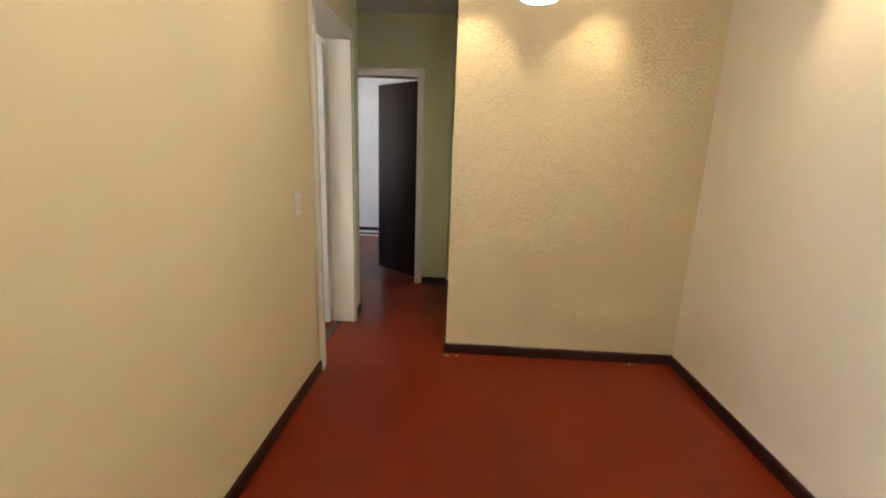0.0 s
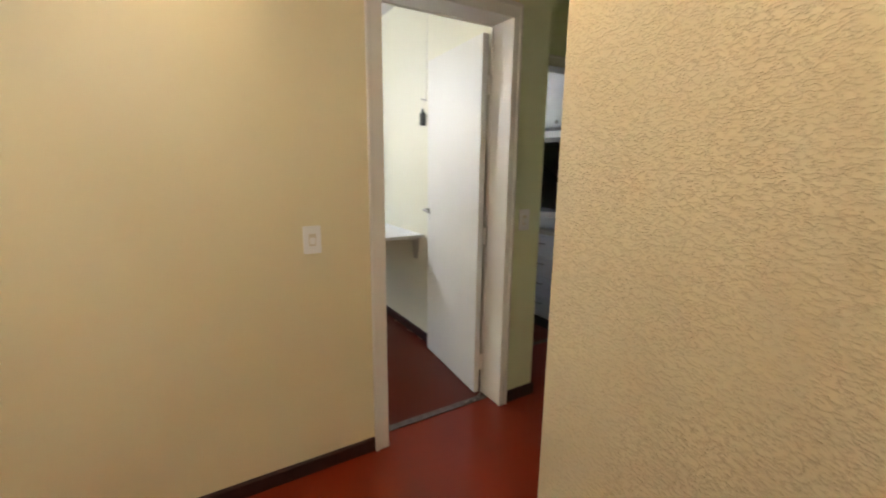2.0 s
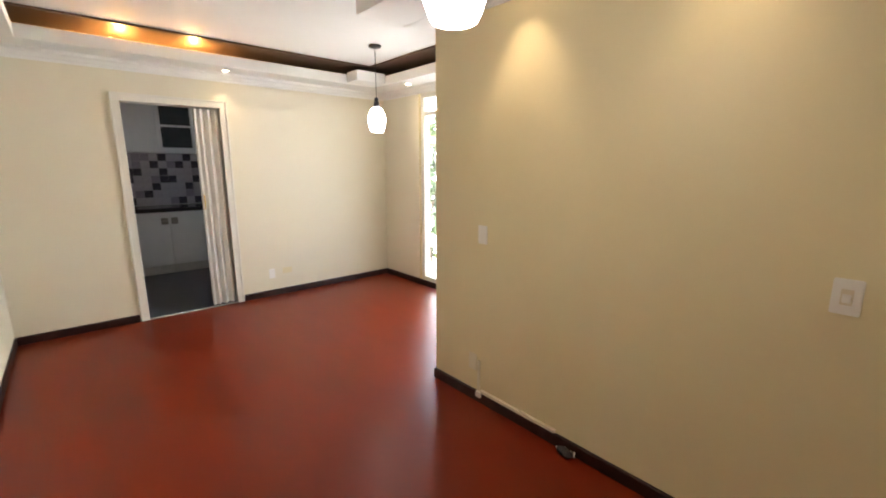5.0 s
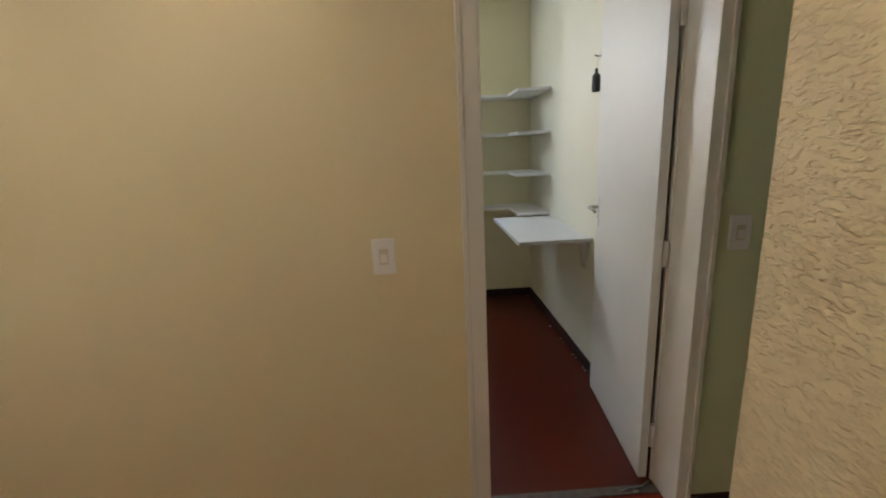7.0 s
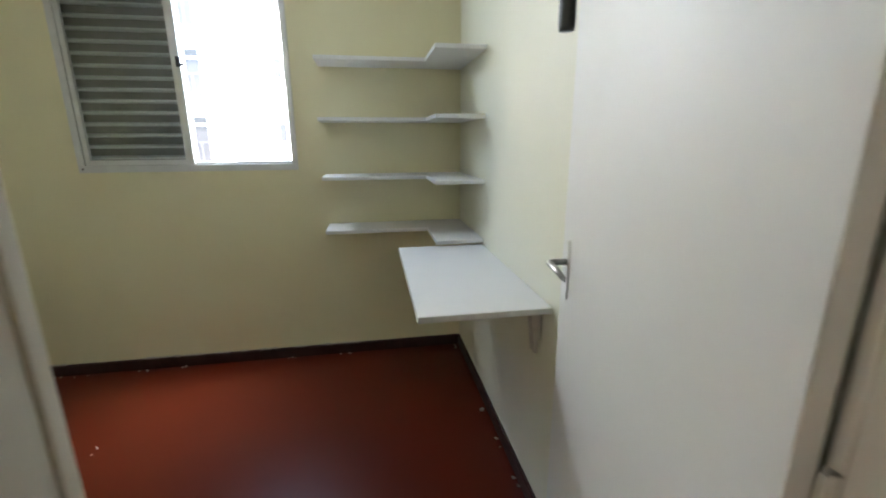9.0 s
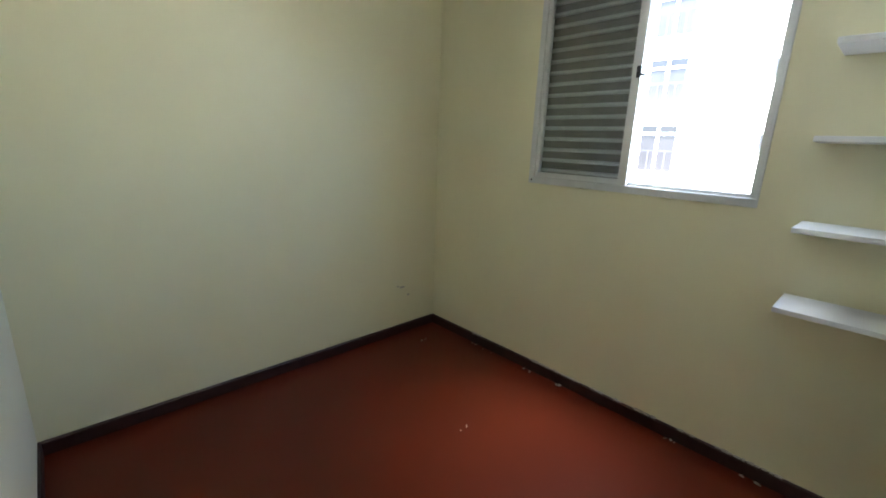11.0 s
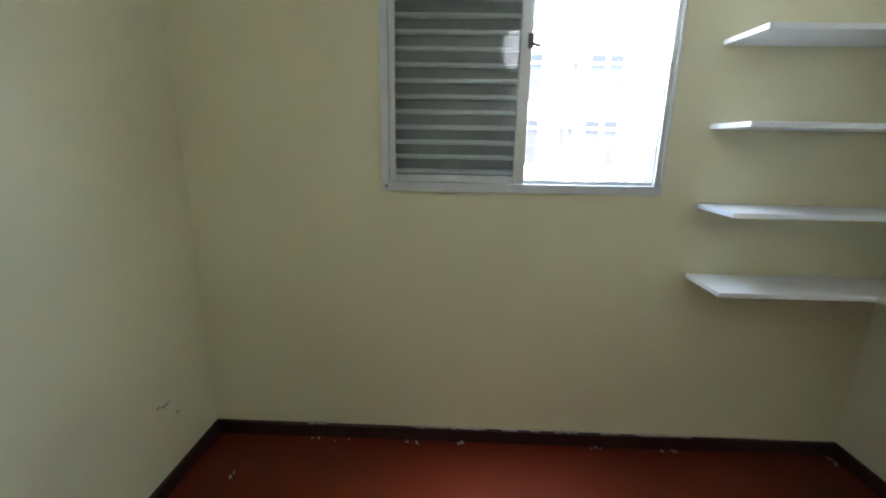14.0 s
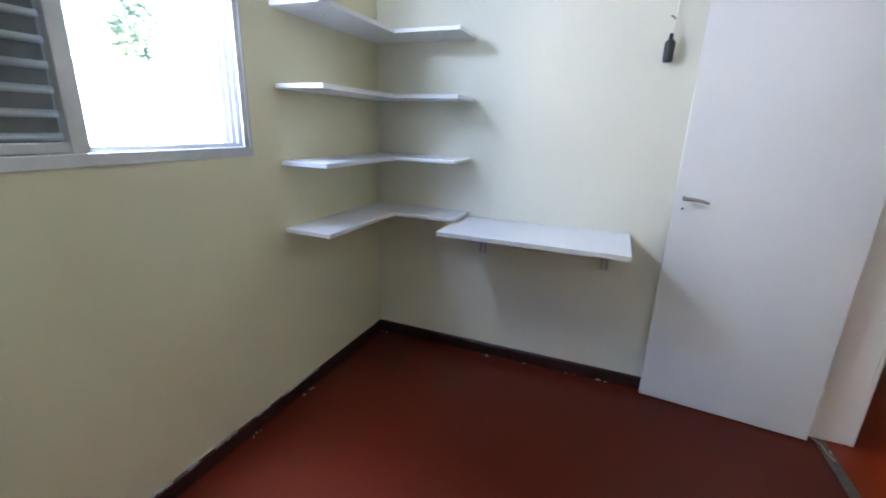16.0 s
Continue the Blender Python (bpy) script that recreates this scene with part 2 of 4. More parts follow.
def add_tube(bm, points, radius, n=8):
    """A round rod along the points."""
    pts = [Vector(p) for p in points]
    rings = []
    for i, p in enumerate(pts):
        d = (pts[min(i + 1, len(pts) - 1)] - pts[max(i - 1, 0)]).normalized()
        u = d.cross(Vector((0.31, 0.17, 0.93)))
        if u.length < 0.1:
            u = d.cross(Vector((1, 0, 0)))
        u.normalize()
        w = d.cross(u)
        r = radius[i] if isinstance(radius, (list, tuple)) else radius
        rings.append([bm.verts.new(p + r * (math.cos(2 * math.pi * k / n) * u + math.sin(2 * math.pi * k / n) * w)) for k in range(n)])
    for a, b in zip(rings, rings[1:]):
        for k in range(n):
            f = bm.faces.new((a[k], a[(k + 1) % n], b[(k + 1) % n], b[k]))
            f.smooth = True
    bm.faces.new(rings[0][::-1])
    bm.faces.new(rings[-1])
    return bm


def extrude_outline(points, axis, a, b):
    """A prism: an outline in the plane across axis, from a to b along it."""
    bm = bmesh.new()

    def place(p, h):
        return {"x": (h, p[0], p[1]), "y": (p[0], h, p[1]), "z": (p[0], p[1], h)}[axis]
    lo = [bm.verts.new(place(p, a)) for p in points]
    hi = [bm.verts.new(place(p, b)) for p in points]
    n = len(points)
    for i in range(n):
        bm.faces.new((lo[i], lo[(i + 1) % n], hi[(i + 1) % n], hi[i]))
    bm.faces.new(lo[::-1])
    bm.faces.new(hi)
    bmesh.ops.recalc_face_normals(bm, faces=bm.faces)
    return bm


def mesh_object(name, bm, mats):
    me = bpy.data.meshes.new(name)
    bmesh.ops.recalc_face_normals(bm, faces=bm.faces)
    bm.to_mesh(me)
    bm.free()
    for m in mats if isinstance(mats, (list, tuple)) else [mats]:
        me.materials.append(m)
    return new(name, me)


def part(name, bm, mat, parent, label=""):
    ob = mesh_object(name, bm, mat)
    ob.parent = parent
    ob.matrix_parent_inverse = parent.matrix_basis.inverted()
    return tagged(ob, label)


def thing(name, label, category, at=(0, 0, 0), group=""):
    ob = new(name)
    ob.empty_display_size = 0.1
    ob.matrix_basis = Matrix.Translation(at)
    return tagged(ob, label, category, group)


def structure(name, bm, mats, label="", category=""):
    return tagged(mesh_object(name, bm, mats), label, category or name.split("_")[0], kind="structure")


def wall(name, lim, openings, mats, label, axis):
    """A wall box (x0, x1, y0, y1, z0, z1) running along axis ('x' or 'y'), cut by openings (from, to, bottom, top).
    mats: material on the low side, on the high side, on the ends and reveals."""
    x0, x1, y0, y1, z0, z1 = lim
    lo, hi = (x0, x1) if axis == "x" else (y0, y1)
    us = sorted({lo, hi, *(v for o in openings for v in o[:2])})
    zs = sorted({z0, z1, *(v for o in openings for v in o[2:] if z0 < v < z1)})
    f0, f1 = (y0, y1) if axis == "x" else (x0, x1)
    bm = bmesh.new()
    grid = {}

    def vert(u, z, f):
        if (u, z, f) not in grid:
            grid[u, z, f] = bm.verts.new((u, f, z) if axis == "x" else (f, u, z))
        return grid[u, z, f]

    def solid(i, j):
        if not (0 <= i < len(us) - 1 and 0 <= j < len(zs) - 1):
            return False
        u, z = (us[i] + us[i + 1]) / 2, (zs[j] + zs[j + 1]) / 2
        return not any(a < u < b and c < z < d for a, b, c, d in openings)
    for i in range(len(us) - 1):
        for j in range(len(zs) - 1):
            if not solid(i, j):
                continue
            a, b, c, d = us[i], us[i + 1], zs[j], zs[j + 1]
            for f in (f0, f1):
                bm.faces.new([vert(a, c, f), vert(b, c, f), vert(b, d, f), vert(a, d, f)])
            for on, p, q in ((solid(i - 1, j), (a, c), (a, d)), (solid(i + 1, j), (b, c), (b, d)), (solid(i, j - 1), (a, c), (b, c)), (solid(i, j + 1), (a, d), (b, d))):
                if not on:
                    bm.faces.new([vert(*p, f0), vert(*q, f0), vert(*q, f1), vert(*p, f1)])
    bmesh.ops.recalc_face_normals(bm, faces=bm.faces)
    bm.normal_update()
    k = 1 if axis == "x" else 0
    for f in bm.faces:
        f.material_index = 0 if f.normal[k] < -0.5 else 1 if f.normal[k] > 0.5 else 2
    return structure(name, bm, mats, label, "wall")


# ---- structure: walls ----
H = 2.62
wall("wall_hall_side", (-0.99, -0.84, 0.75, 3.86, 0, H), [(3.04, 3.86, 0, 2.17)], [STUDY_DAYLIT, CREAM, CREAM], "cream painted wall with the study doorway", "y")
wall("wall_hall_end", (-0.99, -0.84, 3.86, 4.08, 0, H), [], [STUDY_DAYLIT, GREEN, GREEN], "pale green wall stub beside the study door", "y")
wall("wall_study_south", (-3.385, -0.99, 0.75, 0.88, 0, H), [], [CREAM, STUDY, CREAM], "plain pale study wall", "x")
wall("wall_study_window", (-3.535, -3.385, 0.75, 4.08, 0, H), [(1.731, 2.905, 1.233, 2.36)], [FACADE, STUDY, STUDY], "pale lime study wall with the sliding window", "y")
wall("wall_study_north", (-3.385, -0.99, 3.90, 4.08, 0, H), [], [STUDY_DAYLIT, WHITE_WALL, GREEN], "study wall behind shelves and desk, window light put into its colour", "x")
wall("wall_textured", (-0.06, 1.5, 3.382, 3.50, 0, H), [], [TEXTURED, GREEN, TEXTURED], "cream wall with rough horizontal paint texture", "x")
wall("wall_east", (1.5, 1.65, -4.75, 3.50, 0, H), [], [LIVING_DAYLIT, FACADE, CREAM], "plain cream painted living room wall", "y")
wall("wall_south", (-2.42, 1.5, -2.15, -2.0, 0, H), [(-0.29, 0.58, 0, 2.10)], [CABINET, LIVING_DAYLIT, CREAM], "cream living room wall with kitchen doorway", "x")
wall("wall_balcony", (-2.42, -2.27, -2.0, 0.75, 0, H), [(-1.25, 0.60, 0.05, 2.34)], [FACADE, LIVING_DAYLIT, CREAM], "cream wall with tall balcony window", "y")
wall("wall_bathroom_door", (-1.42, -1.30, 4.08, 4.93, 0, H), [(4.19, 4.88, 0, 2.12)], [WHITE_WALL, GREEN, GREEN], "pale green wall with bathroom doorway", "y")
wall("wall_bedroom_door", (-1.42, -0.13, 4.93, 5.08, 0, H), [(-1.215, -0.44, 0, 2.12)], [GREEN, WHITE_WALL, GREEN], "pale green wall with bedroom doorway", "x")
wall("wall_bedroom_jut", (-1.42, -1.27, 5.08, 5.50, 0, H), [], [WHITE_WALL, WHITE_WALL, WHITE_WALL], "short white wall inside the bedroom door", "y")
wall("wall_bathroom_north", (-3.385, -1.42, 5.35, 5.50, 0, H), [], [WHITE_WALL, WHITE_WALL, WHITE_WALL], "white wall between bathroom and bedroom", "x")
wall("wall_bedroom_west", (-3.535, -3.385, 4.08, 7.80, 0, H), [(4.4, 4.95, 1.5, 2.1), (6.0, 6.9, 1.0, 2.0)], [FACADE, WHITE_WALL, WHITE_WALL], "white bedroom wall with window opening", "y")
wall("wall_bedroom_north", (-3.385, 0.9, 7.65, 7.80, 0, H), [], [WHITE_WALL, FACADE, WHITE_WALL], "plain white bedroom wall", "x")
wall("wall_bedroom_east", (-0.13, 0.0, 5.08, 7.65, 0, H), [], [WHITE_WALL, GREEN, GREEN], "plain bedroom wall beside the hall", "y")
wall("wall_hall_far", (0.0, 0.9, 5.55, 5.68, 0, H), [], [GREEN, WHITE_WALL, GREEN], "plain green hall wall", "x")
wall("wall_hall_right", (0.9, 1.02, 3.50, 5.55, 0, H), [], [GREEN, FACADE, GREEN], "plain green hall wall", "y")
wall("wall_kitchen_south", (-1.5, 1.5, -4.75, -4.6, 0, H), [], [FACADE, CABINET, CABINET], "plain kitchen wall behind cabinets", "x")
wall("wall_kitchen_west", (-1.65, -1.5, -4.75, -2.15, 0, H), [(-3.4, -2.9, 1.3, 1.8)], [FACADE, CABINET, CABINET], "plain kitchen wall", "y")

# ---- structure: floors and ceilings ----
bm = box(-0.955, 1.65, -2.0, 4.0, -0.12, 0.0)
add_box(bm, -1.37, 1.65, 4.0, 5.0, -0.12, 0.0)
structure("floor", bm, FLOOR, "glossy red-brown stained floor of living room and hall", "floor")
structure("floor_living_west", box(-2.42, -0.955, -2.0, 0.80, -0.12, 0.0), FLOOR, "glossy red-brown stained living room floor", "floor")
structure("floor_study", box(-3.535, -0.955, 0.80, 4.0, -0.12, 0.0), FLOOR_SHADED, "worn red-brown stained study floor, room's shade put into its colour", "floor")
structure("floor_bathroom", box(-3.535, -1.37, 4.0, 5.0, -0.12, 0.0), FLOOR_SHADED, "red-brown stained bathroom floor, room's shade put into its colour", "floor")
structure("floor_bedroom", box(-3.535, 1.65, 5.0, 7.80, -0.12, 0.0), FLOOR_SHADED, "red-brown stained bedroom floor, room's shade put into its colour", "floor")
structure("floor_kitchen", box(-1.5, 1.5, -4.6, -2.0, -0.12, -0.006), NAVY, "dark blue-grey kitchen floor", "floor")
structure("ceiling", box(-3.535, 1.65, -4.75, 7.80, H, H + 0.15), CEILING, "white painted ceiling", "ceiling")

# dropped soffit round the living room, with a crown moulding; brown strip above paints cove shade
soffit = bmesh.new()
SW, SZ0, SZ1 = 0.35, 2.42, 2.52
add_box(soffit, -2.27, 1.5, -2.0, -2.0 + SW, SZ0, SZ1, 0.006)
add_box(soffit, 1.5 - SW, 1.5, -2.0 + SW, 3.36, SZ0, SZ1, 0.006)
add_box(soffit, -0.84, 1.5 - SW, 3.36 - SW, 3.382, SZ0, SZ1, 0.006)
add_box(soffit, -0.84, -0.84 + SW, 0.40, 3.36 - SW, SZ0, SZ1, 0.006)
add_box(soffit, -2.27, -0.84, 0.75 - SW, 0.75, SZ0, SZ1, 0.006)
add_box(soffit, -2.27, -2.27 + SW, -2.0 + SW, 0.75 - SW, SZ0, SZ1, 0.006)
add_box(soffit, -2.27 + SW, -1.55, -2.0 + SW, -1.42, SZ0 + 0.012, SZ1 + 0.02, 0.006)
structure("ceiling_soffit", soffit, PLASTER, "white dropped plaster soffit round the living room", "ceiling")

cove = bmesh.new()
CW = 0.50
add_box(cove, -2.27, 1.5, -2.0, -2.0 + CW, H - 0.018, H - 0.003)
add_box(cove, -2.27, -2.27 + CW, -2.0 + CW, 0.75 - CW, H - 0.018, H - 0.003)
structure("trim_cove", cove, COVESHADE, "dark brown strip painting the cove's shade above the plaster soffit", "trim")


def crown(name, axis, a, b, face, sign):
    """A stepped plaster crown under the soffit, on a wall face; sign: the way out from the wall."""
    prof = [(0, 2.335), (0.012, 2.335), (0.016, 2.352), (0.030, 2.362), (0.046, 2.385), (0.062, 2.396), (0.066, 2.42), (0, 2.42)]
    return structure(name, extrude_outline([(face + sign * d, z) for d, z in prof], axis, a, b), PLASTER, "white stepped plaster crown moulding", "trim")


crown("trim_crown_1", "x", -2.27, 1.5, -2.0, 1)
crown("trim_crown_2", "y", -1.934, 3.36, 1.5, -1)
crown("trim_crown_3", "x", -0.06, 1.434, 3.382, -1)
crown("trim_crown_4", "y", 0.75, 3.36, -0.84, 1)
crown("trim_crown_5", "x", -2.27, -0.84, 0.75, -1)
crown("trim_crown_6", "y", -1.934, 0.684, -2.27, 1)


# ---- baseboards ----
def baseboard(name, axis, a, b, face, sign, height=0.072):
    prof = [(0, 0.001), (0.013, 0.001), (0.013, height - 0.008), (0.008, height), (0, height)]
    return structure(name, extrude_outline([(face + sign * d, z) for d, z in prof], axis, a, b), BASE, "dark maroon painted baseboard, chipped along the top", "baseboard")


BASES = [
    ("y", 0.75, 3.035, -0.84, 1), ("y", 3.868, 4.093, -0.84, 1), ("x", -1.30, -0.84, 4.08, 1),
    ("x", -0.073, 1.5, 3.382, -1), ("y", -2.0, 3.347, 1.5, -1), ("x", -2.27, -0.336, -2.0, 1), ("x", 0.63, 1.487, -2.0, 1),
    ("y", -1.987, 0.75, -2.27, 1), ("x", -2.257, -0.827, 0.75, -1), ("y", 3.382, 3.50, -0.06, -1),
    ("y", 0.88, 3.90, -3.385, 1), ("x", -3.372, -0.99, 0.88, 1), ("x", -3.372, -0.99, 3.90, -1), ("y", 0.893, 3.0, -0.99, -1),
    ("x", -0.39, -0.13, 4.93, -1), ("y", 5.08, 5.50, -1.27, 1), ("x", -3.385, -0.13, 7.65, -1), ("x", 0.0, 0.9, 5.55, -1), ("y", 5.08, 5.537, 0.0, 1),
]
for i, (axis, a, b, face, sign) in enumerate(BASES):
    baseboard("baseboard_%d" % (i + 1), axis, a, b, face, sign)


# ---- door frames ----
def casing_profile(bm, axis, a0, a1, face, sign, z0, z1, level=False):
    """One strip of moulded casing on a wall face: a flat with a raised outer bead."""
    t = 0.016
    lo, hi = (face, face + sign * t) if sign > 0 else (face + sign * t, face)
    lo2, hi2 = (face, face + sign * (t + 0.006)) if sign > 0 else (face + sign * (t + 0.006), face)
    if axis == "y":
        add_box(bm, lo, hi, a0, a1, z0, z1, 0.003)
    else:
        add_box(bm, a0, a1, lo, hi, z0, z1, 0.003)
    return bm


def doorway(name, axis, lo, hi, face_lo, face_hi, head, label, sides=(True, True), w_hi=0.062):
    """A white frame lining an opening from lo to hi along axis in a wall between two faces, with casings on both sides."""
    root = thing(name, label, "door frame", (0, 0, 0))
    root["kind"] = "structure"
    w, t = 0.062, 0.022

    def b(a0, a1, f0, f1, z0, z1, bevel=0.003):
        return box(f0, f1, a0, a1, z0, z1, bevel) if axis == "y" else box(a0, a1, f0, f1, z0, z1, bevel)
    f0, f1 = face_lo - 0.004, face_hi + 0.004
    part("jamb", b(lo - t, lo, f0, f1, 0.002, head), TRIM, root)
    part("jamb", b(hi, hi + t, f0, f1, 0.002, head), TRIM, root)
    part("head_jamb", b(lo - t, hi + t, f0, f1, head, head + t), TRIM, root)
    for on, face, sign in ((sides[0], face_lo, -1), (sides[1], face_hi, 1)):
        if not on:
            continue
        g0, g1 = (face - 0.02, face - 0.004) if sign < 0 else (face + 0.004, face + 0.02)
        e0, e1 = (face - 0.026, face - 0.004) if sign < 0 else (face + 0.004, face + 0.026)
        for s0, s1, o0, o1 in ((lo - w, lo + 0.004, lo - w - 0.004, lo - w + 0.014), (hi - 0.004, hi + w_hi, hi + w_hi - 0.014, hi + w_hi + 0.004)):
            bm = b(s0, s1, g0, g1, 0.002, head - 0.004)
            add_box(bm, *((e0, e1, o0, o1) if axis == "y" else (o0, o1, e0, e1)), 0.002, head + w, 0.003)
            part("casing", bm, TRIM, root)
        bm = b(lo - w, hi + w_hi, g0, g1, head - 0.004, head + w)
        add_box(bm, *((e0, e1, lo - w + 0.014, hi + w_hi - 0.014) if axis == "y" else (lo - w + 0.014, hi + w_hi - 0.014, e0, e1)), head + w - 0.012, head + w + 0.004, 0.003)
        part("casing_head", bm, TRIM, root)
    return root


doorway("door_frame_1", "y", 3.10, 3.817, -0.99, -0.84, 2.125, "white enamelled frame of the study doorway", w_hi=0.047)
bath_frame = doorway("door_frame_2", "y", 4.23, 4.855, -1.42, -1.30, 2.07, "white enamelled frame of the bathroom doorway")
bed_frame = doorway("door_frame_3", "x", -1.19, -0.462, 4.93, 5.08, 2.07, "white enamelled frame of the bedroom doorway")
doorway("door_frame_4", "x", -0.268, 0.558, -2.15, -2.0, 2.08, "white frame of the kitchen doorway")
for z in (1.10, 1.04):
    part("strike_plate", box(-1.372, -1.352, 4.852, 4.8548, z - 0.018, z + 0.018, 0.0005), GREYMETAL, bath_frame)
    part("strike_plate", box(-1.1898, -1.187, 5.01, 5.03, z - 0.018, z + 0.018, 0.0005), GREYMETAL, bed_frame)


# ---- study door ----
def handle_set(root, at, out, along, long_plate=0.16):
    """A lever handle on a slim plate. out: unit vector away from the leaf; along: the lever's way."""
    at, out, along = Vector(at), Vector(out), Vector(along)
    up = Vector((0, 0, 1))
    bm = bmesh.new()
    p = at
    m = Matrix((along, out, up)).transposed().to_4x4()
    m.translation = p + out * 0.002 + up * -0.02
    bmesh.ops.create_cube(bm, size=1, matrix=m @ Matrix.Diagonal((0.03, 0.004, long_plate, 1)))
    bmesh.ops.bevel(bm, geom=list(bm.edges), offset=0.0015, segments=2, affect='EDGES')
    plate = part("handle_plate", bm, DOORWHITE, root, "slim plate painted white")
    bm = bmesh.new()
    m2 = m.copy()
    m2.translation = p + out * 0.0042 + up * -0.052
    bmesh.ops.create_cone(bm, cap_ends=True, segments=12, radius1=0.005, radius2=0.005, depth=0.002, matrix=m2 @ Matrix.Rotation(radians(90), 4, 'X'))
    part("keyhole", bm, BLACK, plate)
    bm = bmesh.new()
    add_tube(bm, [p + out * 0.003, p + out * 0.022, p + out * 0.042, p + out * 0.05 + along * 0.008, p + out * 0.052 + along * 0.03, p + out * 0.05 + along * 0.07 - up * 0.004, p + out * 0.046 + along * 0.10 - up * 0.012],
             [0.010, 0.009, 0.009, 0.0095, 0.009, 0.008, 0.007], 10)
    part("lever", bm, CHROME, plate, "worn chrome lever")


mw = pose(-1.004, 3.766, 0, 0, 0, -5.8)
door = thing("door_1", "white enamelled flush door standing open against the wall", "door", (-1.004, 3.80, 0))
bm = box(-0.735, -0.009, 0, 0.035, 0.008, 2.09, 0.002)
bmesh.ops.transform(bm, matrix=mw, verts=bm.verts)
part("leaf", bm, DOORWHITE, door)


def on_door(p):
    return mw @ Vector(p)


handle_set(door, on_door((-0.695, 0, 1.085)), mw.to_3x3() @ Vector((0, -1, 0)), mw.to_3x3() @ Vector((1, 0, 0)))
for z in (0.22, 1.0, 1.83):
    bm = bmesh.new()
    add_tube(bm, [(-1.000, 3.810, z - 0.05), (-1.000, 3.810, z + 0.05)], 0.009, 10)
    add_box(bm, -1.002, -0.994, 3.795, 3.8215, z - 0.05, z + 0.05)
    part("hinge", bm, TRIM, door, "painted hinge")

# bedroom door, dark, half open
door2 = thing("door_2", "dark brown wooden door standing half open", "door", (-0.47, 5.10, 0))
m2 = pose(-0.475, 5.105, 0, 0, 0, -40.5)
bm = box(-0.655, 0, 0, 0.035, 0.008, 2.06, 0.002)
bmesh.ops.transform(bm, matrix=m2, verts=bm.verts)
part("leaf", bm, DARKWOOD, door2)
for z in (0.25, 1.85):
    bm = bmesh.new()
    add_tube(bm, [m2 @ Vector((0.004, 0.0, z - 0.045)), m2 @ Vector((0.004, 0.0, z + 0.045))], 0.006, 10)
    part("hinge", bm, GREYMETAL, door2)

# thresholds
for nm, lim in (("trim_threshold_1", (-0.975, -0.93, 3.104, 3.813)), ("trim_threshold_2", (-1.39, -1.35, 4.235, 4.85)), ("trim_threshold_4", (-0.264, 0.554, -2.03, -1.99))):
    x0, x1, y0, y1 = lim
    structure(nm, box(x0, x1, y0, y1, 0.0015, 0.006, 0.002), GREYMETAL if nm[-1] != "4" else ALU, "narrow dull metal threshold strip", "trim")
structure("trim_threshold_3", box(-1.186, -0.467, 4.993, 5.008, 0.0015, 0.003, 0.0005), BASE, "narrow dark threshold joint", "trim")
stop = thing("door_stop", "bent scrap of bright metal at the door's foot", "door stop", (-0.985, 3.77, 0))
bm = bmesh.new()
add_tube(bm, [(-0.985, 3.80, 0.009), (-0.96, 3.76, 0.010), (-0.955, 3.70, 0.008), (-0.945, 3.66, 0.0075)], 0.0045, 8)
part("rod", bm, CHROME, stop)


# ---- study window ----
window = thing("window_1", "grey aluminium sliding window with a louvred shutter panel", "window", (-3.40, 2.318, 1.233))
window["kind"] = "structure"
Y0, Y1, Z0, Z1 = 1.731, 2.905, 1.233, 2.36
XI = -3.375
part("frame_sill", box(-3.50, XI, Y0, Y1, Z0, Z0 + 0.038, 0.003), ALU, window)
part("frame_head", box(-3.50, XI, Y0, Y1, Z1 - 0.038, Z1, 0.003), ALU, window)
part("frame_side", box(-3.50, XI, Y0, Y0 + 0.034, Z0 + 0.038, Z1 - 0.038, 0.003), ALU, window)
bm = box(-3.50, XI, Y1 - 0.012, Y1, Z0 + 0.038, Z1 - 0.038, 0.003)
for k in range(4):
    x = -3.485 + k * 0.033
    add_box(bm, x, x + 0.006, Y1 - 0.034, Y1 - 0.012, Z0 + 0.038, Z1 - 0.038, 0.001)
part("frame_side", bm, ALU, window, "tracked aluminium side channel")
bm = bmesh.new()
for k in range(3):
    x = -3.475 + k * 0.036
    add_box(bm, x, x + 0.005, Y0 + 0.036, Y1 - 0.036, Z0 + 0.038, Z0 + 0.052, 0.001)
part("sill_track", bm, ALU, window)
# glazed sash in front of the shutter
SY0, SY1 = 1.768, 2.332
sash = part("sash_frame", box(-3.412, -3.384, SY0, SY0 + 0.022, Z0 + 0.04, Z1 - 0.04, 0.003), ALU, window)
part("sash_stile", box(-3.412, -3.381, SY1 - 0.046, SY1, Z0 + 0.04, Z1 - 0.04, 0.003), ALU, window)
part("sash_rail", box(-3.412, -3.384, SY0 + 0.022, SY1 - 0.046, Z0 + 0.041, Z0 + 0.068, 0.003), ALU, window)
part("sash_rail", box(-3.412, -3.384, SY0 + 0.022, SY1 - 0.046, Z1 - 0.068, Z1 - 0.041, 0.003), ALU, window)
pane = part("pane", box(-3.400, -3.396, SY0 + 0.020, SY1 - 0.044, Z0 + 0.066, Z1 - 0.066), GLASS, window)
pane.visible_shadow = False
latch = part("latch", box(-3.381, -3.366, SY1 - 0.018, SY1 + 0.004, 1.795, 1.850, 0.004), BLACK, window, "small black latch")
bm = bmesh.new()
add_tube(bm, [(-3.370, SY1 + 0.0, 1.812), (-3.362, SY1 + 0.016, 1.806), (-3.360, SY1 + 0.03, 1.803)], 0.006, 8)
part("latch_lever", bm, BLACK, latch)
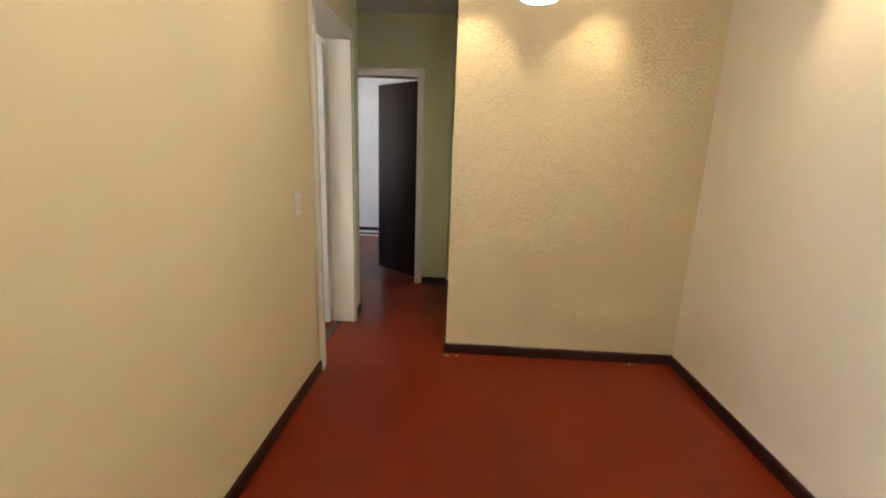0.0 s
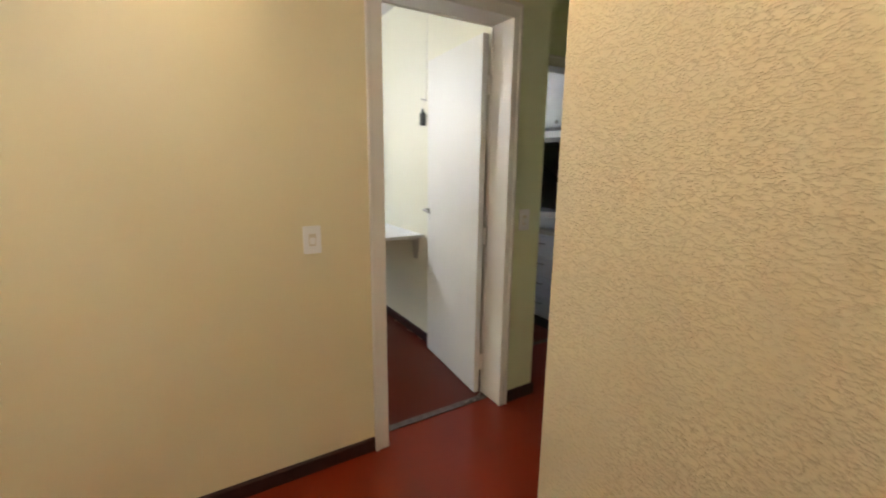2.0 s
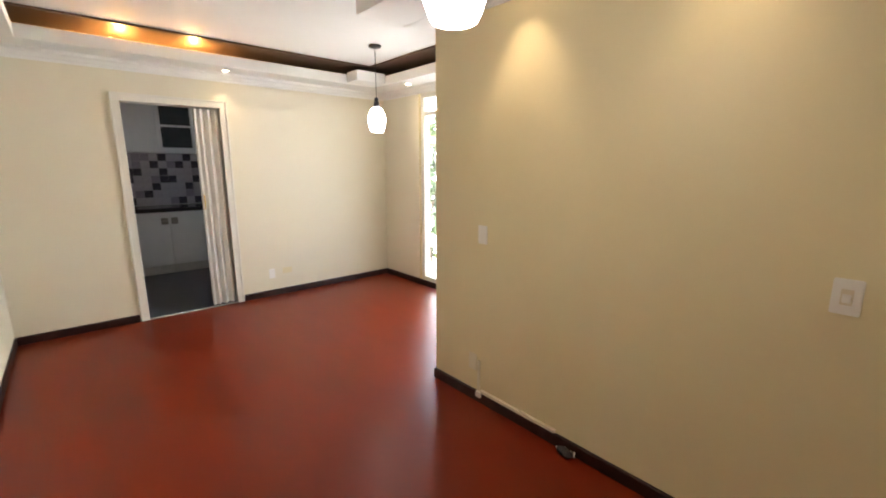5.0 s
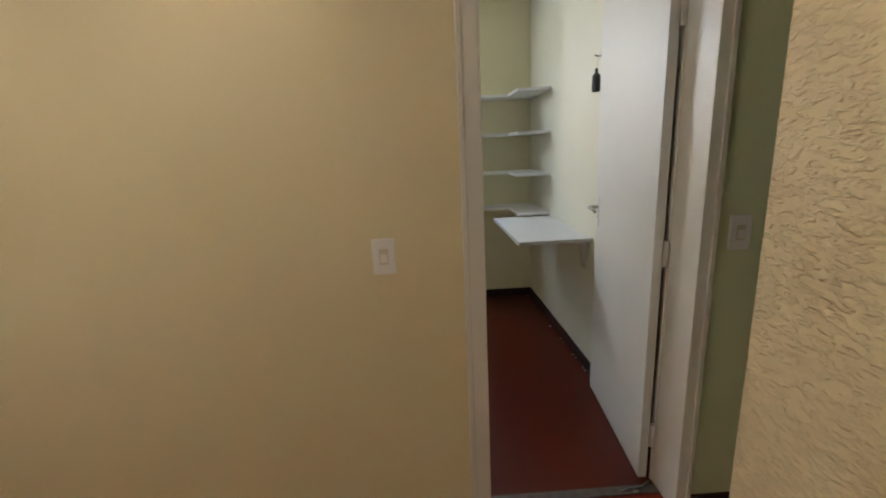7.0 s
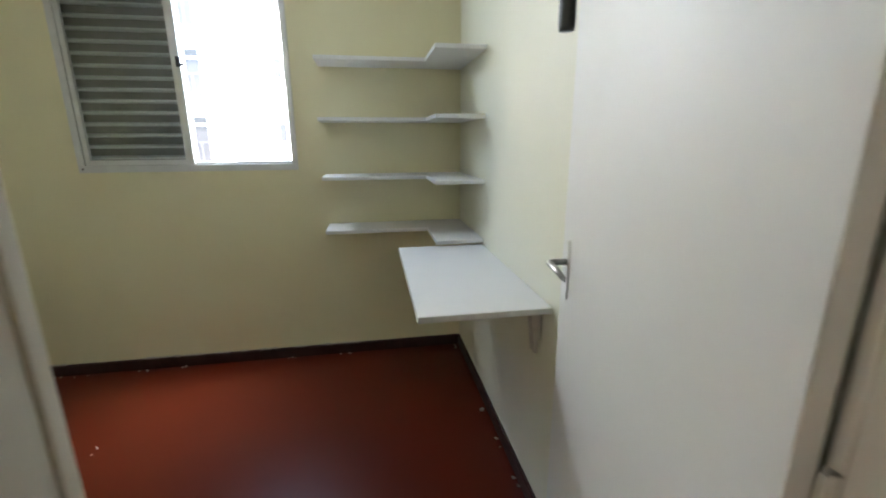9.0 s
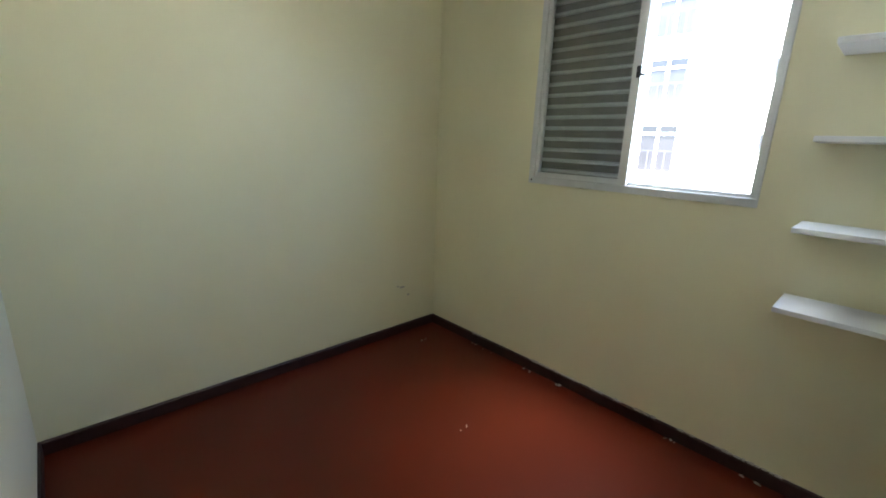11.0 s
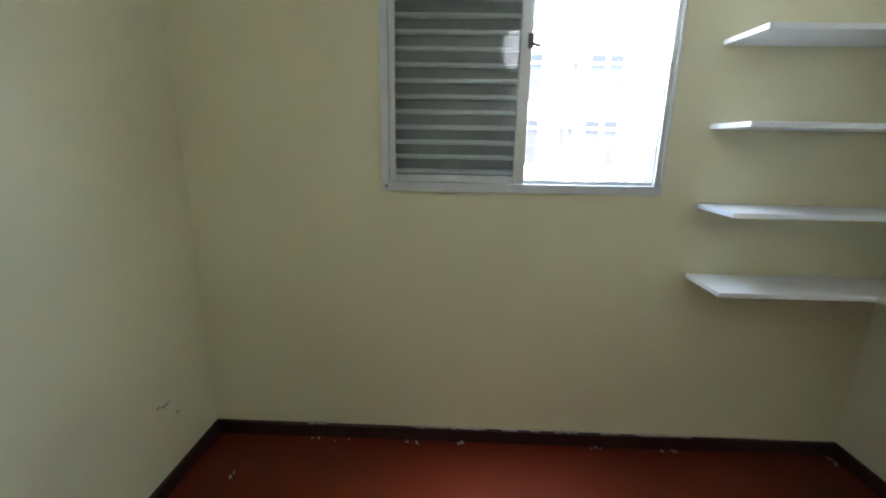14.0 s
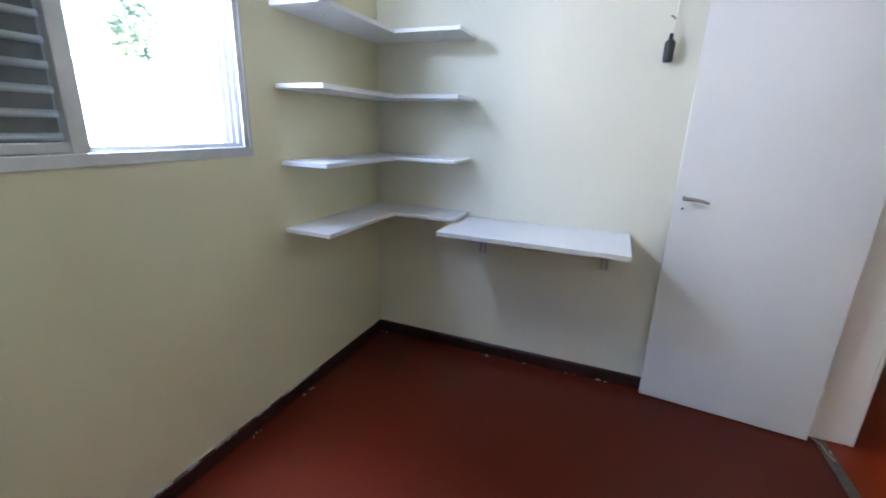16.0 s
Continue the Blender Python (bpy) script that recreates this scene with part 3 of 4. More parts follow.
# shutter slats, painted pale for their sheen, over a sheet painted dark for shade
SL = Z0 + 0.070
prof = [(-3.4530, 0.0), (-3.432, 0.001), (-3.428, 0.006), (-3.429, 0.012), (-3.436, 0.018), (-3.4530, 0.021)]
k = 0
while SL + 0.0615 * (k + 1) < Z1 - 0.06:
    z = SL + 0.0615 * k
    part("slat", extrude_outline([(x, z + dz) for x, dz in prof], "y", Y0 + 0.036, SY1 - 0.03), SLAT_LIT, window)
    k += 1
part("shutter_panel", box(-3.460, -3.4535, Y0 + 0.0345, SY1 - 0.031, Z0 + 0.05, Z1 - 0.05), SHUTTER_SHADE, window, "added grey sheet, shade between the slats put into its colour")
part("shutter_stile", box(-3.460, -3.426, SY1 - 0.03, SY1 - 0.002, Z0 + 0.04, Z1 - 0.04, 0.003), ALU, window)
for y in (Y0 + 0.016,):
    bm = bmesh.new()
    bmesh.ops.create_uvsphere(bm, u_segments=10, v_segments=6, radius=0.006, matrix=Matrix.Translation((XI, y + 0.006, Z0 + 0.02)))
    part("screw", bm, GREYMETAL, window)


# ---- balcony window of the living room ----
win2 = thing("window_2", "tall white-framed balcony window with a transom", "window", (-2.34, -0.39, 0.05))
win2["kind"] = "structure"
for y0, y1 in ((-1.25, -1.195), (-0.29, -0.24), (0.545, 0.60)):
    part("post", box(-2.39, -2.30, y0, y1, 0.05, 2.34, 0.004), TRIM, win2)
part("rail", box(-2.39, -2.30, -1.195, 0.545, 0.05, 0.11, 0.004), TRIM, win2)
part("transom", box(-2.39, -2.30, -1.195, 0.545, 2.085, 2.13, 0.004), TRIM, win2)
part("head", box(-2.39, -2.30, -1.195, 0.545, 2.29, 2.34, 0.004), TRIM, win2)
for y0, y1 in ((-1.195, -0.29), (-0.24, 0.545)):
    for z0, z1 in ((0.11, 2.085), (2.13, 2.29)):
        pn = part("pane", box(-2.347, -2.343, y0, y1, z0, z1), GLASS, win2)
        pn.visible_shadow = False
brail = thing("balcony_rail", "dark metal balcony railing outside the window", "railing", (-3.3, -0.4, 0))
for z in (0.98, 0.15):
    part("rail", box(-3.30, -3.27, -1.95, 0.74, z, z + 0.03, 0.004), RAIL, brail)
for i in range(18):
    y = -1.9 + i * 0.152
    part("baluster", box(-3.292, -3.278, y, y + 0.014, 0.0, 0.98), RAIL, brail)
structure("balcony_slab", box(-3.36, -2.42, -2.0, 0.75, -0.15, -0.01), FACADE, "concrete balcony slab", "slab")


# ---- shelves and desk ----
def corner_shelf(z, group):
    """An L-shaped board in the corner, both arms 0.25 m deep, with the inner corner cut at a slant."""
    ob = thing("corner_shelf", "white melamine L-shaped corner shelf fixed to the walls", "shelf", (-3.385, 3.90, z), group)
    outline = [(-3.384, 3.899), (-3.384, 3.062), (-3.137, 3.062), (-3.137, 3.650), (-2.780, 3.650), (-2.780, 3.899)]
    bm = extrude_outline(outline, "z", z, z + 0.020)
    bmesh.ops.bevel(bm, geom=list(bm.edges), offset=0.0015, segments=1, affect='EDGES')
    board = part("board", bm, MELAMINE, ob)
    for x, y in ((-3.25, 3.25), (-2.95, 3.84)):
        part("fixing", box(x - 0.006, x + 0.006, y - 0.010, y + 0.010, z - 0.004, z - 0.0002, 0.001), MELAMINE, ob, "small metal shelf fixing")
    return ob


for z in (1.815, 1.505, 1.185, 0.878):
    corner_shelf(z, "corner shelves")

desk = thing("wall_desk", "white melamine wall-hung desk board on metal brackets", "desk", (-2.345, 3.90, 0.86))
bm = box(-2.797, -1.90, 3.458, 3.897, 0.846, 0.868, 0.0015)
part("board", bm, MELAMINE, desk)
part("front_edge", box(-2.797, -1.90, 3.4555, 3.4578, 0.847, 0.867), EDGE, desk, "worn grey front edge band")
part("side_edge", box(-1.8998, -1.8975, 3.458, 3.897, 0.847, 0.867), EDGE, desk, "worn grey edge band")
for x in (-2.676, -2.002):
    br = part("bracket", box(x - 0.020, x + 0.020, 3.888, 3.8985, 0.715, 0.8455, 0.001), BRACKET, desk, "dull painted steel wall bracket")
    for dx in (-0.020, 0.008):
        part("bracket_arm", extrude_outline([(3.888, 0.8455), (3.60, 0.8455), (3.598, 0.840), (3.860, 0.815), (3.876, 0.664), (3.888, 0.660)], "x", x + dx, x + dx + 0.012), BRACKET, br)

# black bottle-shaped lamp holder on its wire
hang = thing("lamp_holder", "small black bottle-shaped lamp holder hanging on a wire", "lamp holder", (-1.862, 3.87, 1.74))
part("body", lathe([(0.006, 0.118), (0.0085, 0.112), (0.0085, 0.095), (0.014, 0.090), (0.021, 0.082), (0.022, 0.070), (0.022, 0.012), (0.020, 0.0), (0.002, -0.001)][::-1], 18, (-1.862, 3.868, 1.680)), BLACK, hang)
bm = bmesh.new()
add_tube(bm, [(-1.862, 3.868, 1.797), (-1.860, 3.872, 1.83), (-1.856, 3.880, 1.855), (-1.852, 3.890, 1.90), (-1.845, 3.894, 2.2), (-1.840, 3.895, 2.617)], 0.0022, 6)
part("wire", bm, SWITCH, hang, "thin pale wire")
bm = bmesh.new()
add_tube(bm, [(-1.858, 3.899, 1.858), (-1.858, 3.868, 1.858), (-1.868, 3.860, 1.864), (-1.876, 3.866, 1.868)], 0.003, 8)
part("hook", bm, GREYMETAL, hang)


# ---- switches and sockets ----
def wall_plate(name, label, at, out, along, w=0.075, h=0.118, rocker=True, mat=None, category="switch"):
    """A moulded cover plate on a wall, with an inset bar and one rocker."""
    root = thing(name, label, category, at)
    p, o, a = Vector(at), Vector(out), Vector(along)

    def slab(w, h, d0, d1, dz=0, bevel=0.002):
        bm = bmesh.new()
        m = Matrix((a, o, Vector((0, 0, 1)))).transposed().to_4x4()
        m.translation = p + o * (d0 + d1) / 2 + Vector((0, 0, dz))
        bmesh.ops.create_cube(bm, size=1, matrix=m @ Matrix.Diagonal((w, d1 - d0, h, 1)))
        bmesh.ops.bevel(bm, geom=list(bm.edges), offset=bevel, segments=2, affect='EDGES')
        return bm
    plate = part("plate", slab(w, h, 0.0005, 0.019 if name == "painted_plate" else 0.009, 0, 0.003), mat or SWITCH, root)
    if rocker:
        part("bezel", slab(0.030, 0.052, 0.009, 0.0105, 0, 0.0006), ROCKER, root)
        part("rocker", slab(0.022, 0.028, 0.0105, 0.0145, -0.004, 0.001), SWITCH, root)
    return root


wall_plate("light_switch", "white light switch with one rocker on cream wall", (-0.84, 2.779, 1.093), (1, 0, 0), (0, 1, 0))
wall_plate("light_switch", "white light switch with one rocker on green wall", (-0.84, 3.955, 1.106), (1, 0, 0), (0, 1, 0))
wall_plate("blank_plate", "plain white blank cover plate on cream wall", (-0.84, 1.187, 1.098), (1, 0, 0), (0, 1, 0), 0.074, 0.112, rocker=False, category="cover plate")
wall_plate("painted_plate", "cover plate painted over in wall cream", (0.845, 3.382, 0.300), (0, -1, 0), (1, 0, 0), 0.070, 0.112, rocker=False, mat=CREAM, category="cover plate")
wall_plate("painted_plate", "wide cover plate painted over in wall cream", (1.035, 3.382, 0.300), (0, -1, 0), (1, 0, 0), 0.112, 0.112, rocker=False, mat=CREAM, category="cover plate")
wall_plate("socket_box", "small pale wall box above the cable channel", (-0.84, 1.120, 0.262), (1, 0, 0), (0, 1, 0), 0.070, 0.112, rocker=False, mat=LIVING_DAYLIT, category="socket")
wall_plate("socket_plate", "pale socket plate low on the wall", (-0.66, -2.0, 0.265), (0, 1, 0), (1, 0, 0), 0.070, 0.112, rocker=False, mat=SWITCH, category="socket")
wall_plate("socket_plate", "pale socket plate low on the wall", (-0.84, -2.0, 0.28), (0, 1, 0), (1, 0, 0), 0.112, 0.070, rocker=False, mat=CREAM, category="socket")
duct = thing("cable_channel", "cream plastic cable channel along the baseboard", "cable channel", (-0.84, 1.45, 0.08))
part("run", box(-0.8395, -0.822, 1.20, 1.755, 0.073, 0.092, 0.002), LIVING_DAYLIT, duct)
part("riser", box(-0.8395, -0.829, 1.166, 1.184, 0.073, 0.285, 0.002), LIVING_DAYLIT, duct)
part("elbow", box(-0.8395, -0.815, 1.165, 1.205, 0.040, 0.078, 0.004), SWITCH, duct)
coil = thing("junction_box", "dark grey junction box with tangled cable on the floor", "junction box", (-0.795, 1.85, 0))
bm = bmesh.new()
bmesh.ops.create_icosphere(bm, subdivisions=2, radius=0.034, matrix=Matrix.Translation((-0.792, 1.845, 0.026)) @ Matrix.Diagonal((0.75, 1.35, 0.75, 1)))
for v in bm.verts:
    v.co += Vector((noise.noise(v.co * 40), noise.noise(v.co * 40 + Vector((5, 0, 0))), noise.noise(v.co * 40 + Vector((0, 7, 0))))) * 0.010
    v.co.z = max(v.co.z, 0.001)
part("box", bm, RAIL, coil)
bm = bmesh.new()
pts = [(-0.800 + 0.018 * math.sin(i * 0.9), 1.79 + i * 0.0075, 0.022 + 0.018 * abs(math.sin(i * 1.3))) for i in range(16)]
add_tube(bm, pts, 0.004, 6)
part("cable", bm, EDGE, coil, "loose grey cable")


# ---- lamps ----
def pendant(x, y, bottom, label, glass=None):
    """A white glass pendant on a cord with a black canopy and socket."""
    root = thing("pendant_lamp", label, "pendant lamp", (x, y, H), "white glass pendants")
    part("canopy", lathe([(0.058, 0), (0.060, -0.004), (0.056, -0.020), (0.020, -0.027), (0.006, -0.030)], 24, (x, y, H - 0.001)), BLACK, root)
    bm = bmesh.new()
    top = bottom + 0.235
    add_tube(bm, [(x, y, top + 0.09), (x, y, H - 0.028)], 0.003, 8)
    part("cord", bm, BLACK, root)
    part("socket", lathe([(0.026, 0.0), (0.028, 0.03), (0.024, 0.05), (0.018, 0.056), (0.020, 0.075), (0.012, 0.092), (0.004, 0.095)], 20, (x, y, top - 0.004)), BLACK, root)
    prof = [(0.058, 0.0), (0.064, 0.002), (0.075, 0.020), (0.089, 0.055), (0.097, 0.095), (0.098, 0.125), (0.090, 0.165), (0.071, 0.203), (0.046, 0.227), (0.028, 0.235)]
    part("shade", lathe([(r * 0.88, z) for r, z in prof], 32, (x, y, bottom)), glass or SHADE, root, "lit frosted white glass shade")
    return root


pendant(0.225, 2.075, 1.845, "lit white frosted glass pendant lamp with black fitting")
pendant(-1.355, -0.745, 1.825, "lit white frosted glass pendant lamp with black fitting")
pendant(-1.60, 6.02, 1.93, "dimly lit white frosted glass pendant lamp", SHADE_DIM)
pendant(-1.88, 2.44, 1.98, "dimly lit white frosted glass pendant lamp", SHADE_DIM)

DOWN = [(-0.64, 1.47, -1, 0), (-0.64, 2.37, -1, 0), (0.05, 3.16, 0, 1), (0.76, 3.16, 0, 1), (1.30, 2.44, 1, 0), (1.30, 1.2, 1, 0), (-0.31, -1.82, 0, -1), (-2.08, -1.20, -1, 0), (-1.6, 0.57, 0, 1)]
for x, y, ox, oy in DOWN:
    dl = thing("downlight", "small recessed warm downlight in the plaster soffit", "downlight", (x, y, SZ0), "soffit downlights")
    part("ring", lathe([(0.030, 0.0), (0.043, -0.004), (0.045, -0.001), (0.045, 0.006), (0.030, 0.006)], 24, (x, y, SZ0 - 0.002)), PLASTER, dl)
    part("lens", lathe([(0.029, -0.0035), (0.029, -0.0025)], 20, (x, y, SZ0)), LAMPDISC, dl)
    sp = new("downlight_beam", bpy.data.lights.new("downlight_beam", 'SPOT'))
    sp.data.energy = SPOT * (0.5 if y == 2.37 else 0.6 if y < 0.8 else 1.0)
    sp.data.color = (1.0, 0.76, 0.48)
    sp.data.spot_size, sp.data.spot_blend = radians(78), 0.9
    sp.data.shadow_soft_size = 0.02
    sp.matrix_world = look((x, y, SZ0 - 0.012), (x + 0.22 * ox, y + 0.22 * oy, SZ0 - 1.2))
for x in (-0.05, 0.5):
    glow = new("cove_lamp", bpy.data.lights.new("cove_lamp", 'POINT'))
    glow.data.energy = SPOT * 0.8
    glow.data.color = (1.0, 0.5, 0.14)
    glow.data.shadow_soft_size = 0.02
    glow.matrix_world = pose(x, -1.76, 2.54)


# ---- bathroom ----
van = thing("vanity_cabinet", "white bathroom vanity with drawers and cream top", "vanity", (-1.9, 5.1, 0))
part("body", box(-2.45, -1.43, 4.87, 5.348, 0.12, 0.845, 0.002), CABINET, van)
for i in range(4):
    z = 0.14 + i * 0.172
    d = part("drawer", box(-1.74, -1.44, 4.852, 4.869, z, z + 0.165, 0.003), CABINET, van)
    bm = bmesh.new()
    add_tube(bm, [(-1.63, 4.852, z + 0.11), (-1.63, 4.83, z + 0.11), (-1.55, 4.83, z + 0.11), (-1.55, 4.852, z + 0.11)], 0.005, 8)
    part("drawer_handle", bm, CHROME, d)
for x0, x1 in ((-2.44, -2.10), (-2.095, -1.745)):
    part("cabinet_door", box(x0, x1, 4.852, 4.869, 0.14, 0.82, 0.003), CABINET, van)
part("plinth", box(-2.44, -1.44, 4.93, 5.34, 0.001, 0.12), BLACK, van)
part("top", box(-2.47, -1.425, 4.835, 5.349, 0.846, 0.872, 0.003), STONE, van, "cream stone worktop")
basin = thing("basin", "white porcelain countertop basin", "basin", (-1.72, 5.05, 0.873))
bm = lathe([(0.11, 0.001), (0.15, 0.012), (0.185, 0.055), (0.195, 0.105), (0.198, 0.112), (0.188, 0.114), (0.178, 0.105), (0.160, 0.055), (0.10, 0.025), (0.02, 0.02)], 36, (0, 0, 0))
bmesh.ops.transform(bm, matrix=Matrix.Translation((-1.70, 5.03, 0.873)) @ Matrix.Diagonal((1.2, 0.9, 1, 1)), verts=bm.verts)
part("bowl", bm, PORCELAIN, basin)
tap = thing("tap", "chrome swan-neck basin tap", "tap", (-1.62, 5.27, 0.873))
bm = bmesh.new()
add_tube(bm, [(-1.66, 5.28, 0.873), (-1.66, 5.28, 1.15), (-1.665, 5.27, 1.20), (-1.675, 5.235, 1.235), (-1.685, 5.19, 1.235), (-1.695, 5.15, 1.20), (-1.70, 5.14, 1.15)], 0.011, 10)
part("spout", bm, CHROME, tap)
for x in (-1.74, -1.58):
    part("tap_knob", lathe([(0.018, 0.0), (0.012, 0.02), (0.012, 0.055), (0.024, 0.062), (0.026, 0.085), (0.014, 0.095)], 12, (x, 5.29, 0.873)), CHROME, tap)
mir = thing("mirror", "wall mirror above the bathroom basin", "mirror", (-1.9, 5.348, 1.3))
part("glass", box(-2.45, -1.425, 5.338, 5.3485, 0.99, 1.62, 0.001), MIRROR, mir)
cab = thing("wall_cabinet", "white bathroom wall cabinet with crystal knobs", "cabinet", (-1.9, 5.2, 1.73))
part("body", box(-2.45, -1.43, 5.12, 5.348, 1.72, 2.35, 0.002), CABINET, cab)
for i in range(4):
    x0 = -2.448 + i * 0.2545
    dd = part("cabinet_door", box(x0, x0 + 0.251, 5.102, 5.119, 1.725, 2.345, 0.003), CABINET, cab)
    kx = x0 + (0.215 if i % 2 == 0 else 0.036)
    bm = bmesh.new()
    bmesh.ops.create_icosphere(bm, subdivisions=1, radius=0.018, matrix=Matrix.Translation((kx, 5.082, 1.765)))
    part("knob", bm, CHROME, dd, "faceted crystal knob")

# ---- bedroom ----
mat_ = thing("floor_panel", "white-edged dark board lying flat on the floor", "board", (-1.7, 7.4, 0))
part("board", box(-2.20, -0.95, 7.28, 7.60, 0.002, 0.014, 0.002), RAIL, mat_)
part("edge", box(-2.22, -0.93, 7.262, 7.2795, 0.002, 0.022, 0.002), MELAMINE, mat_)
part("edge", box(-2.22, -2.2005, 7.28, 7.60, 0.002, 0.022, 0.002), MELAMINE, mat_)
part("strip", box(-2.15, -0.97, 7.45, 7.58, 0.0145, 0.03, 0.003), MELAMINE, mat_)
win3 = thing("window_3", "white-framed bedroom window", "window", (-3.45, 6.45, 1.0))
win3["kind"] = "structure"
for y0, y1 in ((6.0, 6.05), (6.43, 6.47), (6.85, 6.9)):
    part("post", box(-3.49, -3.43, y0, y1, 1.0, 2.0, 0.003), ALU, win3)
for z0, z1 in ((1.0, 1.05), (1.95, 2.0)):
    part("rail", box(-3.486, -3.434, 6.05, 6.85, z0, z1, 0.003), ALU, win3)

back = thing("splashback", "dark grey glossy splashback panel above the vanity", "splashback", (-1.94, 5.349, 0.88))
part("panel", box(-2.45, -1.43, 5.338, 5.3495, 0.874, 1.66, 0.001), SPLASH, back)

# ---- kitchen ----
kit = thing("base_cabinet", "white kitchen base cabinets with black granite top", "cabinet", (0, -4.3, 0))
part("body", box(-1.48, 1.48, -4.59, -4.02, 0.12, 0.87, 0.002), CABINET, kit)
part("plinth", box(-1.48, 1.48, -4.55, -4.06, -0.004, 0.12), EDGE, kit)
for i in range(6):
    x0 = -1.47 + i * 0.491
    dd = part("cabinet_door", box(x0, x0 + 0.486, -4.019, -4.0, 0.135, 0.86, 0.003), CABINET, kit)
    hx = x0 + (0.43 if i % 2 == 0 else 0.056)
    part("handle", box(hx - 0.04, hx + 0.04, -3.999, -3.985, 0.70, 0.79, 0.004), CHROME, dd)
part("top", box(-1.495, 1.495, -4.598, -3.975, 0.871, 0.925, 0.004), GRANITE, kit, "black granite worktop")
kw = thing("wall_cabinet", "white kitchen wall cabinet with glazed dark doors", "cabinet", (0, -4.4, 1.7))
part("body", box(-1.48, 1.48, -4.59, -4.25, 1.68, 2.42, 0.002), CABINET, kw)
for i in range(6):
    x0 = -1.47 + i * 0.491
    dd = part("cabinet_door", box(x0, x0 + 0.486, -4.249, -4.231, 1.69, 2.41, 0.003), CABINET, kw)
    if i % 2 == 0:
        for z0, z1 in ((1.75, 2.03), (2.06, 2.35)):
            part("pane", box(x0 + 0.06, x0 + 0.426, -4.2305, -4.226, z0, z1, 0.001), DARKGLASS, dd)
fold = thing("folding_door", "white pvc folding door bunched at the jamb", "folding door", (0, -2.06, 0))
for i in range(6):
    x0 = -0.262 + i * 0.034
    w = 0.055 if i % 2 == 0 else -0.055
    part("panel", extrude_outline([(x0, -2.045 - w / 2), (x0 + 0.031, -2.045 + w / 2), (x0 + 0.037, -2.043 + w / 2), (x0 + 0.006, -2.043 - w / 2)], "z", 0.015, 2.06), PVC, fold)
part("end_post", box(-0.056, -0.033, -2.08, -2.02, 0.015, 2.06, 0.004), PVC, fold)
bm = bmesh.new()
add_tube(bm, [(-0.044, -2.019, 1.20), (-0.044, -1.995, 1.19), (-0.044, -1.990, 1.12), (-0.044, -1.995, 1.07), (-0.044, -2.019, 1.06)], 0.007, 8)
part("pull", bm, BRASS, fold, "brass pull handle")

# ---- outside ----
structure("ground", box(-400, 400, -400, 400, -9.3, -9.0), ASPHALT, "pale paved courtyard ground far below", "ground")


def apartment_building(x, y0, y1, z0, storeys, balconies, smalls):
    """A white block of flats facing +x: columns of glazed balconies and of small square windows."""
    root = thing("apartment_building", "white apartment block with balconies and small windows", "building", (x, (y0 + y1) / 2, z0))
    top = z0 + 2.8 * storeys
    part("wall", box(x - 12, x, y0, y1, z0, top), FACADE, root)
    part("roof", box(x - 12.2, x + 0.25, y0 - 0.25, y1 + 0.25, top, top + 0.5, 0.05), FACADE, root)
    for s in range(storeys):
        z = z0 + 2.8 * s + 0.9
        for y in balconies:
            w = part("balcony_door", box(x + 0.005, x + 0.05, y - 0.75, y + 0.75, z + 0.2, z + 2.2), PANE, root)
            part("mullion", box(x + 0.051, x + 0.09, y - 0.06, y + 0.06, z + 0.2, z + 2.2), FACADE, w)
            part("transom", box(x + 0.051, x + 0.085, y - 0.75, y + 0.75, z + 1.80, z + 1.92), FACADE, w)
            part("balcony_slab", box(x + 0.005, x + 0.95, y - 1.5, y + 1.5, z + 0.02, z + 0.16, 0.02), FACADE, root)
            part("balcony_rail", box(x + 0.88, x + 0.92, y - 1.45, y + 1.45, z + 1.08, z + 1.13), RAIL, root)
            for j in range(5):
                yy = y - 1.45 + j * 0.715
                part("rail_post", box(x + 0.89, x + 0.915, yy, yy + 0.025, z + 0.16, z + 1.08), RAIL, root)
        for y in smalls:
            w = part("window", box(x + 0.005, x + 0.04, y - 0.36, y + 0.36, z + 1.15, z + 1.9), PANE, root)
            part("window_frame", box(x + 0.041, x + 0.06, y - 0.03, y + 0.03, z + 1.15, z + 1.9), FACADE, w)
    return root


apartment_building(-22, -26, 10.6, -9, 8, (-14.5, -4.6, 5.0, 8.6), (-11, -7.5, -0.4, 7.0))
annex = thing("low_building", "low white building beside the apartment block", "building", (-28, 20, -9))
part("wall", box(-34, -24, 11.5, 32, -9, 3.6), FACADE, annex)
part("roof", box(-34.2, -23.8, 11.3, 32.2, 3.6, 3.9, 0.03), FACADE, annex)


def leaf_cloud(n, spread, size, seed):
    rnd = random.Random(seed)
    verts, faces = [], []
    for _ in range(n):
        while True:
            p = Vector((rnd.uniform(-1, 1), rnd.uniform(-1, 1), rnd.uniform(-1, 1)))
            if 0.25 < p.length < 1 and noise.noise(p * 2.3 + Vector((seed, 0, 0))) > -0.12:
                break
        c = Vector((p.x * spread[0], p.y * spread[1], p.z * spread[2]))
        m = Euler((rnd.uniform(0, 6.3), rnd.uniform(0, 6.3), rnd.uniform(0, 6.3))).to_matrix()
        s = size * rnd.uniform(0.6, 1.3)
        k = len(verts)
        for q in ((-s, 0, 0), (0, -s * 0.4, 0.1 * s), (s, 0, 0), (0, s * 0.4, 0.1 * s)):
            verts.append(c + m @ Vector(q))
        faces.append((k, k + 1, k + 2, k + 3))
    return verts, faces


